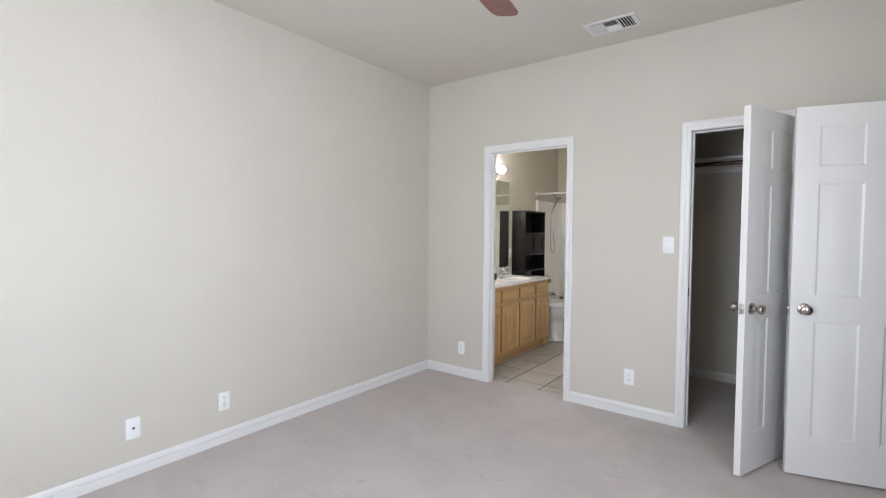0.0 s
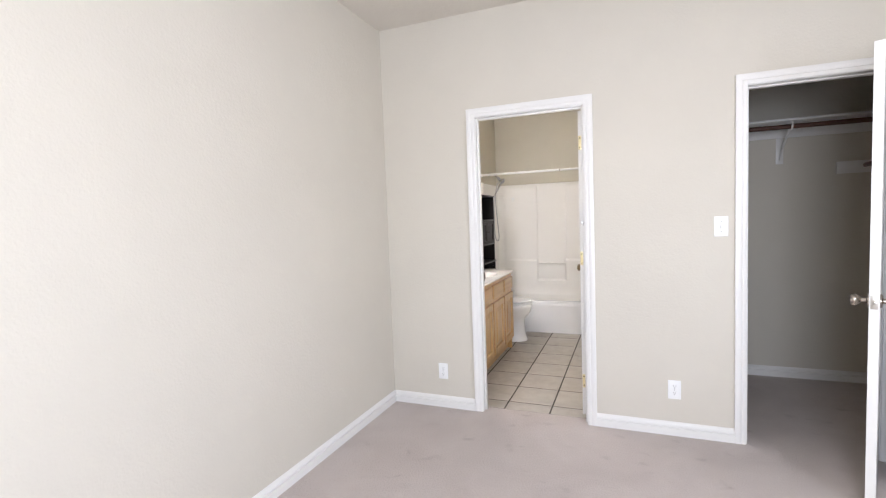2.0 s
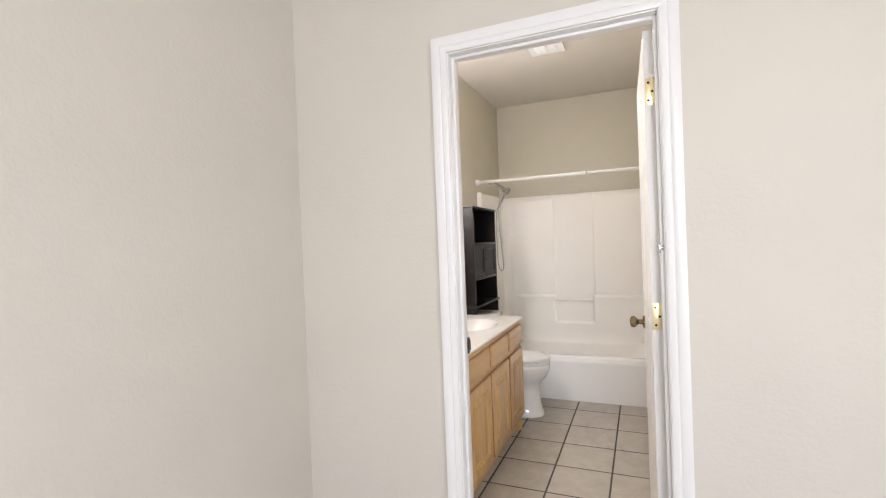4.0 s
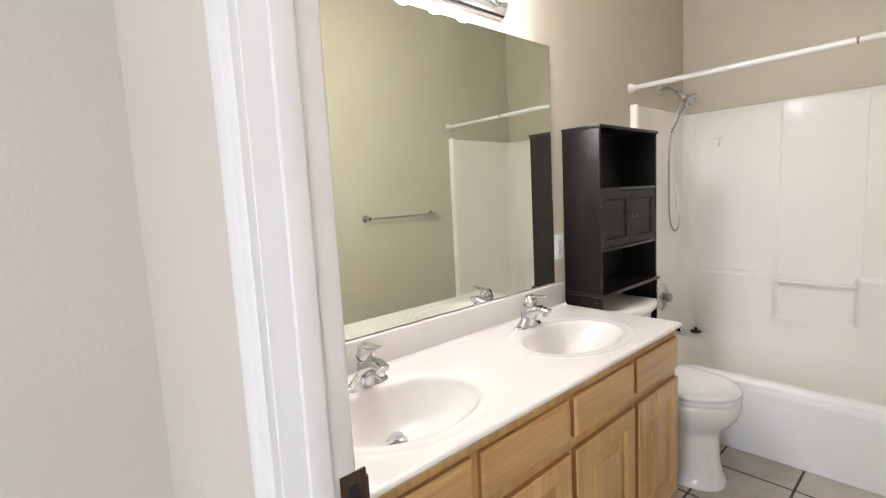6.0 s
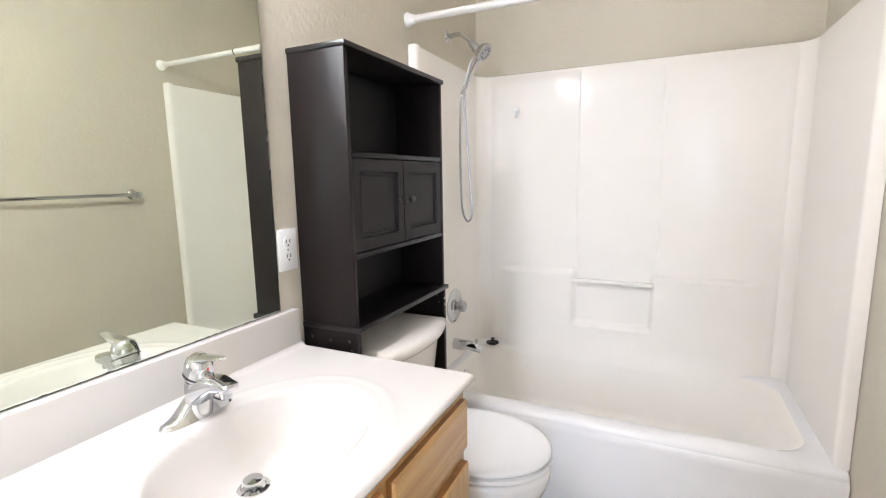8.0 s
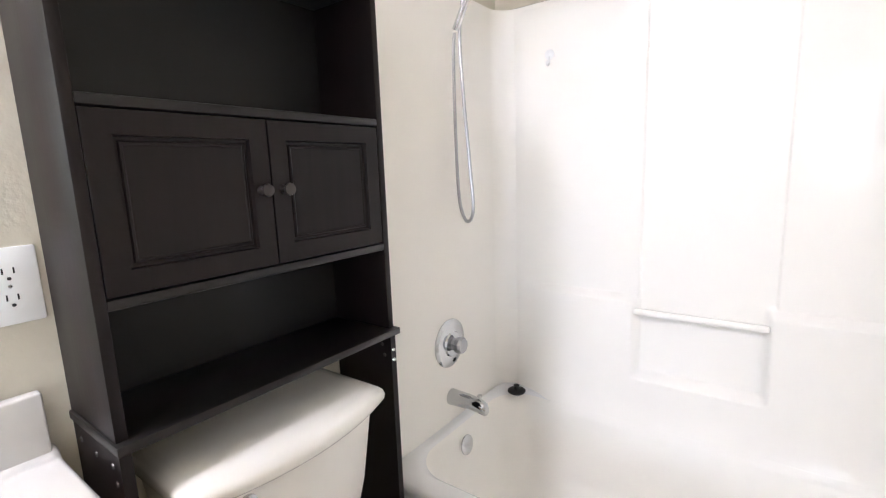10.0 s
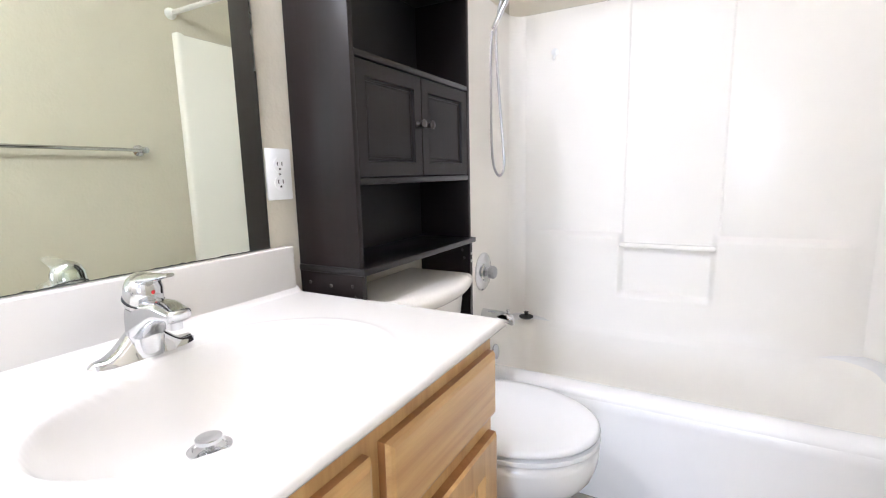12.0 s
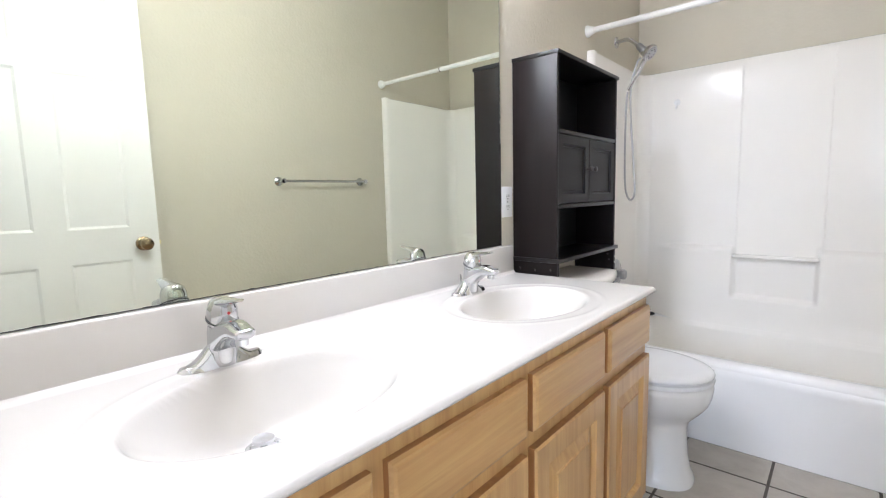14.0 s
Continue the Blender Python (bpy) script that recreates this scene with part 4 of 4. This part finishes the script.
toi = thing("toilet", (0.35, TY, 0), "white porcelain two-piece toilet with closed lid", "toilet")
part("bowl", loft([oval(0.400, TY, 0.212, 0.120, 0.0005, p=2.6), oval(0.400, TY, 0.212, 0.120, 0.012, p=2.6), oval(0.399, TY, 0.206, 0.113, 0.030, p=2.6), oval(0.398, TY, 0.198, 0.106, 0.055, p=2.5), oval(0.397, TY, 0.190, 0.100, 0.11, p=2.4),
                   oval(0.396, TY, 0.186, 0.098, 0.18, p=2.3), oval(0.397, TY, 0.186, 0.102, 0.225, p=2.2), oval(0.402, TY, 0.192, 0.114, 0.252, p=2.1), oval(0.414, TY, 0.212, 0.142, 0.285), oval(0.423, TY, 0.227, 0.164, 0.318), oval(0.427, TY, 0.235, 0.177, 0.352),
                   oval(0.428, TY, 0.238, 0.182, 0.380), oval(0.428, TY, 0.236, 0.180, 0.398), oval(0.428, TY, 0.226, 0.171, 0.403)]), PORC, toi, smooth=60)
part("tank_deck", loft([oval(0.135, TY, 0.115, 0.16, 0.30, p=4), oval(0.135, TY, 0.118, 0.175, 0.37, p=4), oval(0.135, TY, 0.116, 0.175, 0.395, p=4)]), PORC, toi, smooth=60)
part("seat", loft([oval(0.428, TY, 0.230, 0.175, 0.4030), oval(0.428, TY, 0.230, 0.175, 0.4075), oval(0.428, TY, 0.239, 0.184, 0.4095), oval(0.428, TY, 0.240, 0.185, 0.414), oval(0.428, TY, 0.239, 0.184, 0.421), oval(0.428, TY, 0.230, 0.175, 0.4235)]), SEATP, toi, "white plastic seat ring", smooth=50)
part("lid", loft([oval(0.426, TY, 0.228, 0.174, 0.4236), oval(0.426, TY, 0.228, 0.174, 0.4285), oval(0.426, TY, 0.239, 0.184, 0.4305), oval(0.426, TY, 0.241, 0.186, 0.436), oval(0.426, TY, 0.239, 0.184, 0.443), oval(0.426, TY, 0.230, 0.176, 0.4485), oval(0.424, TY, 0.195, 0.148, 0.4525), oval(0.42, TY, 0.10, 0.07, 0.4545)]), SEATP, toi, "closed white plastic lid", smooth=60)
for s in (-1, 1):
    part("seat_hinge", join(bx(0.205, TY + s * 0.075 - 0.022, 0.403, 0.240, TY + s * 0.075 + 0.022, 0.436, 0.006)), SEATP, toi)
    part("bolt_cap", lathe([(0.0, 0.0), (0.014, 0.0), (0.013, 0.010), (0.006, 0.015), (0.0, 0.016)], (0.33, TY + s * 0.112, 0.0), (0, 0, 1), 16), PORC, toi)


def tank_ring(y0, y1, x0, x1, bow, z, n=10):
    pts = [(x0, y0), (x0, y1)]
    for k in range(n + 1):
        f = k / n
        pts.append((x1 + bow * (1 - (2 * f - 1) ** 2), y1 + (y0 - y1) * f))
    return [(x, y, z) for x, y in pts]


tk = part("tank", loft([tank_ring(1.850, 2.050, 0.04, 0.150, 0.020, 0.382), tank_ring(1.825, 2.075, 0.03, 0.172, 0.026, 0.398), tank_ring(1.806, 2.094, 0.025, 0.186, 0.032, 0.43), tank_ring(1.778, 2.122, 0.02, 0.203, 0.036, 0.56), tank_ring(1.757, 2.143, 0.018, 0.216, 0.038, 0.728)]), TANKP, toi, "off-white porcelain tank", smooth=50)
ld = loft([tank_ring(*row) for row in (
    (1.752, 2.152, 0.016, 0.222, 0.036, 0.7285), (1.744, 2.160, 0.013, 0.232, 0.040, 0.732), (1.739, 2.165, 0.012, 0.237, 0.042, 0.740), (1.738, 2.166, 0.012, 0.239, 0.042, 0.752),
    (1.741, 2.163, 0.013, 0.236, 0.041, 0.762), (1.748, 2.156, 0.016, 0.229, 0.039, 0.769), (1.762, 2.142, 0.024, 0.216, 0.035, 0.7735), (1.775, 2.129, 0.034, 0.204, 0.032, 0.7748))])
part("tank_lid", ld, TANKP, toi, "off-white porcelain tank lid", smooth=50)
part("flush_lever", join(lathe([(0.0, 0.0), (0.016, 0.0), (0.015, 0.006), (0.008, 0.010), (0.008, 0.018), (0.0, 0.018)], (0.238, 1.835, 0.700), (1, 0, 0), 18),
                         tube([(0.254, 1.842, 0.700), (0.259, 1.815, 0.700), (0.258, 1.766, 0.698)], 0.0078, 12, 5)), CHROME, toi, "chrome flush lever")
sup = part("supply_hose", tube([(0.03, 1.80, 0.16), (0.09, 1.79, 0.17), (0.10, 1.80, 0.26), (0.09, 1.83, 0.385)], 0.006, 8, 6), CHROMED, toi, "braided steel supply hose")
part("stop_valve", join(lathe([(0.0, 0.0), (0.028, 0.0), (0.024, 0.006), (0.009, 0.008), (0.009, 0.05), (0.0, 0.05)], (0.002, 1.80, 0.16), (1, 0, 0), 16), bx(0.045, 1.785, 0.150, 0.065, 1.815, 0.170, 0.004)), CHROME, sup)

# ---- tub and surround ----
TF = 2.335   # apron face
RIM = 0.372
tub = thing("bathtub", (0.74, 2.70, 0), "white alcove bathtub with a plain apron", "bathtub")


def rrect(x0, x1, y0, y1, r, z, n=8):
    out = []
    for cx, cy, a0 in ((x1 - r, y1 - r, 0), (x0 + r, y1 - r, 90), (x0 + r, y0 + r, 180), (x1 - r, y0 + r, 270)):
        for k in range(n + 1):
            a = radians(a0 + 90 * k / n)
            out.append((cx + r * math.cos(a), cy + r * math.sin(a), z))
    return out


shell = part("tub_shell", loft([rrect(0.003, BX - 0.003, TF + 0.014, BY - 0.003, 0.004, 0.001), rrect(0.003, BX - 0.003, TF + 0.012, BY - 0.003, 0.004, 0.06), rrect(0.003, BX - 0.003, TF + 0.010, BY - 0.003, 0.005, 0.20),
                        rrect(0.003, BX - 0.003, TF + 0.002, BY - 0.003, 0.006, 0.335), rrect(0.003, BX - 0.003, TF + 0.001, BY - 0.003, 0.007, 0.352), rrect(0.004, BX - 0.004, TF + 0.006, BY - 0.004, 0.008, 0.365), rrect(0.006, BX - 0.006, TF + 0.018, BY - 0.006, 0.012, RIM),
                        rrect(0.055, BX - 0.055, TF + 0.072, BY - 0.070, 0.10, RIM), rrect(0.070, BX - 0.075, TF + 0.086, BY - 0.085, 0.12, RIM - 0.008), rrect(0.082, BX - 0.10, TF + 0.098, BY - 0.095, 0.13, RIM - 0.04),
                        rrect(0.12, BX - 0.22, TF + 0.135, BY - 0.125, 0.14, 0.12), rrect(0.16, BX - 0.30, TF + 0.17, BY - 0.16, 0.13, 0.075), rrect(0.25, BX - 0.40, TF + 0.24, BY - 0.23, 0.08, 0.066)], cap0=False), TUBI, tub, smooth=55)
# one enamel in two tones: outside and rolled rim whiter, basin warmer
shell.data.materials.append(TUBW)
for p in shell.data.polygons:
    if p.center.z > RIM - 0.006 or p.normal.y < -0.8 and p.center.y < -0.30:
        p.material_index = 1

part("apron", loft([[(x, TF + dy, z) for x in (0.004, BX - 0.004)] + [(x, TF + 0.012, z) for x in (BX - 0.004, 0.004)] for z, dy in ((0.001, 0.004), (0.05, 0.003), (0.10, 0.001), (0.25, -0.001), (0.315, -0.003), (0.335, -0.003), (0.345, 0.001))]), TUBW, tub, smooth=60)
sur = thing("tub_surround", (0.74, BY, RIM), "glossy off-white fibreglass shower surround with moulded ledges", "shower surround")
SZ = 1.787
SFY = 2.362


def u_profile(inset, r, y0, n=8):
    """Plan of the inner skin: from the left front edge round the back to the right front edge."""
    a, c_, yb = inset, BX - inset, BY - inset
    pts = [(a, y0)]
    for k in range(n + 1):
        t = radians(180 - 90 * k / n)
        pts.append((a + r + r * math.cos(t), yb - r + r * math.sin(t)))
    for k in range(n + 1):
        t = radians(90 - 90 * k / n)
        pts.append((c_ - r + r * math.cos(t), yb - r + r * math.sin(t)))
    return pts + [(c_, y0)]


inner, outer = u_profile(0.036, 0.07, SFY + 0.012), u_profile(0.002, 0.004, SFY)
rings = [[(x, y, RIM + 0.001) for x, y in inner], [(x, y, SZ - 0.014) for x, y in inner], [(x, y, SZ - 0.004) for x, y in u_profile(0.034, 0.07, SFY + 0.010)],
         [(x, y, SZ) for x, y in u_profile(0.026, 0.06, SFY + 0.008)], [(x, y, SZ) for x, y in outer], [(x, y, RIM + 0.001) for x, y in outer]]
part("panel", loft(rings, closed=False), ACRYLIC, sur, smooth=50)
for s, x in ((1, 0.002), (-1, BX - 0.002)):
    part("front_bead", outline_prism([(x, SFY - 0.003), (x + s * 0.026, SFY - 0.003), (x + s * 0.034, SFY + 0.004), (x + s * 0.036, SFY + 0.014), (x + s * 0.036, SFY + 0.030), (x, SFY + 0.030)][::1 if s > 0 else -1], RIM + 0.001, SZ + 0.004, 0.006), ACRYLIC, sur, smooth=60)
yb = BY - 0.036
# moulded relief of the back wall
N0, N1 = 0.545, 0.905
RX0, RX1, RZ0, RZ1 = 0.100, BX - 0.070, RIM - 0.028, SZ - 0.018


def step(t, at, w):
    return smooth01((t - at) / w + 0.5)


def relief(x, z):
    """How far the moulded back wall stands forward of its plain plane."""
    side = smooth01((x - RX0) / 0.16) * smooth01((RX1 - x) / 0.16)
    wing = 1 - step(z, 0.795, 0.042)
    niche = step(x, N0, 0.028) * (1 - step(x, N1, 0.028)) * step(z, 0.528, 0.032)
    low = 0.030 * wing * (1 - niche) * side
    field = 0.007 * (1 - step(x, N0 + 0.006, 0.008) * (1 - step(x, N1 + 0.016, 0.008))) * smooth01((x - RX0) / 0.03) * smooth01((RX1 - x) / 0.03) * smooth01((RZ1 - z) / 0.03)
    cove = 0.026 * max(0.0, 1 - (z - RZ0) / 0.11) ** 2 * side
    return max(low, field) + cove + 0.0015


gx = sorted({*np.linspace(RX0, RX1, 90).tolist(), *np.linspace(N0 - 0.02, N0 + 0.02, 16).tolist(), *np.linspace(N1 - 0.02, N1 + 0.03, 20).tolist()})
gz = sorted({*np.linspace(RZ0, RZ1, 70).tolist(), *np.linspace(0.775, 0.815, 14).tolist(), *np.linspace(0.51, 0.545, 12).tolist()})
me = bpy.data.meshes.new("back_relief")
me.from_pydata([(x - 0.74, yb - relief(x, z) - BY, z - RIM) for z in gz for x in gx], [], [(j * len(gx) + i, j * len(gx) + i + 1, (j + 1) * len(gx) + i + 1, (j + 1) * len(gx) + i) for j in range(len(gz) - 1) for i in range(len(gx) - 1)])
me.materials.append(ACRYLIC)
me.shade_smooth()
new("moulded_back", me).parent = sur
part("grab_bar", bx(N0 - 0.004, yb - 0.044, 0.742, N1 + 0.004, yb - 0.022, 0.762, 0.007, 3), ACRYLIC, sur, smooth=50)
hk = thing("adhesive_hook", (0.235, yb - 0.008, 1.59), "clear plastic adhesive hook on the shower wall", "hook")
part("pad", lathe([(0.0, 0.0), (0.017, 0.0), (0.017, 0.002), (0.012, 0.004), (0.0, 0.005)], (0.235, yb - 0.0082, 1.605), (0, -1, 0), 18), PLATE, hk)
part("hook_arm", tube([(0.235, yb - 0.012, 1.600), (0.235, yb - 0.016, 1.575), (0.235, yb - 0.028, 1.570), (0.235, yb - 0.032, 1.582)], 0.004, 8, 5), PLATE, hk)

# shower rod
rod = thing("shower_rod", (0.74, 2.36, 1.878), "white tension shower rod across the tub alcove", "shower rod")
part("tube", tube([(0.012, 2.36, 1.878), (0.945, 2.36, 1.878)], 0.0135, 16, 1), TRIM, rod)
part("inner_tube", tube([(0.945, 2.36, 1.878), (BX - 0.012, 2.36, 1.878)], 0.0118, 16, 1), TRIM, rod)
part("joint_ring", tube([(0.941, 2.36, 1.878), (0.949, 2.36, 1.878)], 0.0140, 16, 1), NICKEL, rod)
for x, s in ((0.0015, 1), (BX - 0.0015, -1)):
    part("end_cap", lathe([(0.0, 0.0), (0.027, 0.0), (0.027, 0.008), (0.020, 0.020), (0.016, 0.034), (0.0, 0.034)], (x, 2.36, 1.878), (s, 0, 0), 24), PLATE, rod)

# shower head with hand shower and hose
VYY = 2.690
sh = thing("hand_shower", (0.0, VYY, 1.95), "chrome hand shower with looping steel hose on its arm", "shower head")
part("flange", lathe([(0.0, 0.0), (0.030, 0.0), (0.028, 0.005), (0.014, 0.012), (0.0, 0.012)], (0.001, VYY + 0.05, 1.912), (1, 0, 0), 24), CHROME, sh)
part("arm", tube([(0.005, VYY + 0.05, 1.912), (0.06, VYY + 0.05, 1.915), (0.095, VYY + 0.05, 1.893), (0.118, VYY + 0.05, 1.872)], 0.0105, 14, 6), CHROME, sh)
part("swivel", lathe([(0.0, 0.0), (0.013, 0.0), (0.018, 0.012), (0.018, 0.03), (0.021, 0.045), (0.016, 0.058), (0.0, 0.06)], (0.114, VYY + 0.05, 1.876), (0.65, 0, -0.76), 18), CHROMED, sh)
part("holder", tube([(0.142, VYY + 0.05, 1.832), (0.158, VYY + 0.042, 1.818)], 0.017, 14, 1), CHROME, sh)
fd = Vector((0.72, -0.12, -0.60)).normalized()
hp = Vector((0.182, VYY + 0.030, 1.818))
part("spray_head", lathe([(0.0, -0.030), (0.016, -0.028), (0.034, -0.016), (0.043, -0.004), (0.044, 0.006), (0.040, 0.010), (0.0, 0.011)], hp, fd, 28), CHROME, sh)
part("spray_face", lathe([(0.0, 0.0), (0.034, 0.0), (0.032, 0.0012), (0.0, 0.0018)], hp + fd * 0.0112, fd, 24), CHROMED, sh)
for k in range(8):
    a = 2 * math.pi * k / 8
    u = fd.orthogonal().normalized()
    w = fd.cross(u)
    part("nozzle", lathe([(0.0, 0.0), (0.004, 0.0), (0.003, 0.002), (0.0, 0.0022)], hp + fd * 0.0125 + 0.022 * (math.cos(a) * u + math.sin(a) * w), fd, 8), DARKHOLE, sh)
part("handle", tube([hp + Vector((-0.012, 0.0, -0.012)), hp + Vector((-0.055, 0.0, -0.085)), hp + Vector((-0.105, 0.0, -0.172))], (0.0135, 0.0095), 14, 6), CHROME, sh)
hb = hp + Vector((-0.108, 0.0, -0.179))
part("hose", tube([hb, hb + Vector((-0.006, 0, -0.06)), hb + Vector((-0.010, 0.004, -0.22)), hb + Vector((-0.010, 0.008, -0.42)), hb + Vector((-0.002, 0.010, -0.53)), hb + Vector((0.022, 0.012, -0.575)), hb + Vector((0.044, 0.012, -0.535)),
                   hb + Vector((0.036, 0.012, -0.40)), hb + Vector((0.016, 0.012, -0.15)), hb + Vector((0.012, 0.012, 0.02)), hb + Vector((0.040, 0.012, 0.14)), hb + Vector((0.062, 0.010, 0.165))], 0.0052, 10, 8), CHROMED, sh, "flexible steel hose")

val = thing("shower_valve", (0.036, VYY, 0.655), "round chrome shower valve with clear knob", "valve")
part("escutcheon", lathe([(0.0, 0.0), (0.083, 0.0), (0.083, 0.003), (0.072, 0.009), (0.044, 0.012), (0.040, 0.018), (0.0, 0.018)], (0.0365, VYY, 0.655), (1, 0, 0), 36), CHROME, val)
part("knob", lathe([(0.0, 0.0), (0.020, 0.0), (0.021, 0.010), (0.028, 0.016), (0.029, 0.032), (0.024, 0.040), (0.0, 0.042)], (0.054, VYY, 0.655), (1, 0, 0), 10), CHROMED, val, "faceted clear knob", smooth=20)
spo = thing("tub_spout", (0.036, VYY, 0.462), "chrome tub spout over the bath", "tub spout")
rings = []
for f, hy, hz, dz in ((0.0, 0.028, 0.028, 0.0), (0.03, 0.027, 0.027, 0.0), (0.08, 0.024, 0.024, 0.001), (0.115, 0.022, 0.024, -0.003), (0.135, 0.020, 0.022, -0.010), (0.142, 0.014, 0.014, -0.014)):
    rings.append([(0.0365 + f, VYY + hy * math.cos(a), 0.462 + dz + hz * math.sin(a)) for a in [2 * math.pi * k / 20 for k in range(20)]])
part("spout_body", loft(rings), CHROME, spo)
part("diverter", lathe([(0.0, 0.0), (0.005, 0.0), (0.005, 0.012), (0.008, 0.014), (0.008, 0.020), (0.0, 0.021)], (0.152, VYY, 0.477), (0, 0, 1), 14), CHROME, spo)
ovf = thing("overflow_plate", (0.09, VYY, 0.30), "round chrome overflow plate inside the tub", "overflow plate")
part("cover", lathe([(0.0, 0.0), (0.034, 0.0), (0.033, 0.004), (0.024, 0.008), (0.0, 0.009)], (0.094, VYY, 0.300), (1, 0, 0.15), 28), CHROME, ovf)
stp = thing("tub_stopper", (0.13, 2.975, RIM), "black rubber tub stopper lying on the rim", "stopper")
part("disc", lathe([(0.0, 0.0), (0.026, 0.0), (0.034, 0.006), (0.034, 0.011), (0.020, 0.015), (0.0, 0.016)], (0.130, 2.990, RIM + 0.0005), (0, 0, 1), 24), RUBBER, stp)
part("grip", lathe([(0.0, 0.0), (0.010, 0.0), (0.008, 0.012), (0.012, 0.018), (0.0, 0.021)], (0.130, 2.990, RIM + 0.014), (0, 0, 1), 16), RUBBER, stp)

# towel bar on the wall facing the mirror
tb = thing("towel_bar", (BX, 1.855, 1.216), "chrome towel bar on the beige wall", "towel bar")
for yy in (1.545, 2.135):
    part("post", lathe([(0.0, 0.0), (0.026, 0.0), (0.026, 0.004), (0.018, 0.010), (0.010, 0.014), (0.010, 0.045), (0.014, 0.050), (0.014, 0.066), (0.0, 0.068)], (BX - 0.001, yy, 1.216), (-1, 0, 0), 22), CHROME, tb)
part("bar", tube([(BX - 0.057, 1.545, 1.216), (BX - 0.057, 2.135, 1.216)], 0.008, 14, 1), CHROME, tb)

# exhaust fan grille
ex = thing("exhaust_fan", (0.76, 1.75, BC), "white plastic exhaust fan grille on the bathroom ceiling", "exhaust fan")
ex0, ex1, ey0, ey1 = 0.640, 0.880, 1.62, 1.88
part("frame", cells([ex0, ex0 + 0.035, ex1 - 0.035, ex1], [ey0, ey0 + 0.035, ey1 - 0.035, ey1], [(ex0 + 0.035, ex1 - 0.035, ey0 + 0.035, ey1 - 0.035)], lambda u, v, s: (u, v, BC - 0.016 * s)), PLATE, ex)
part("backing", bx(ex0 + 0.035, ey0 + 0.035, BC - 0.002, ex1 - 0.035, ey1 - 0.035, BC), DARKHOLE, ex)
for i in range(9):
    yy = ey0 + 0.035 + (i + 0.5) * (ey1 - ey0 - 0.07) / 9
    part("slat", bx(ex0 + 0.035, yy - 0.006, BC - 0.014, ex1 - 0.035, yy + 0.006, BC - 0.008, 0.001), PLATE, ex)
part("centre_rib", bx((ex0 + ex1) / 2 - 0.008, ey0 + 0.03, BC - 0.0165, (ex0 + ex1) / 2 + 0.008, ey1 - 0.03, BC - 0.0145), PLATE, ex)

# ---- bathroom floor: ceramic tiles over grout ----
bed = single("floor_bath", bx(0.0, 0.083, -0.05, BX, TF + 0.04, -0.0008), GROUT, "dark grout bed under ceramic floor tiles", "tiled floor", kind="structure", smooth=0)
PITCH, GAP = 0.319, 0.010
TX0, TY0 = TILE_X, TILE_Y
lib = {}
ix = range(int((0 - TX0) // PITCH), int((BX - TX0) // PITCH) + 1)
iy = range(int((0.083 - TY0) // PITCH), int((TF + 0.03 - TY0) // PITCH) + 1)
for i in ix:
    for j in iy:
        x0, x1 = max(0.002, TX0 + i * PITCH + GAP / 2), min(BX - 0.002, TX0 + (i + 1) * PITCH - GAP / 2)
        y0, y1 = max(0.086, TY0 + j * PITCH + GAP / 2), min(TF + 0.004, TY0 + (j + 1) * PITCH - GAP / 2)
        if x1 - x0 < 0.02 or y1 - y0 < 0.02:
            continue
        w, h = round(x1 - x0, 4), round(y1 - y0, 4)
        if (w, h) not in lib:
            e = 0.002
            pts = [(-w / 2, -h / 2), (w / 2, -h / 2), (w / 2, h / 2), (-w / 2, h / 2)]
            ring = lambda g, z: [(math.copysign(abs(x) - g, x), math.copysign(abs(y) - g, y), z) for x, y in pts]
            lib[w, h] = finish("tile", loft([ring(0, -0.007), ring(0, -0.0015), ring(e * 0.4, -0.0004), ring(e, 0.0)]), TILE, 60)
        o = new("tile", lib[w, h])
        o.parent = bed
        o.matrix_basis = Matrix.Translation(((x0 + x1) / 2, (y0 + y1) / 2, 0.0005))
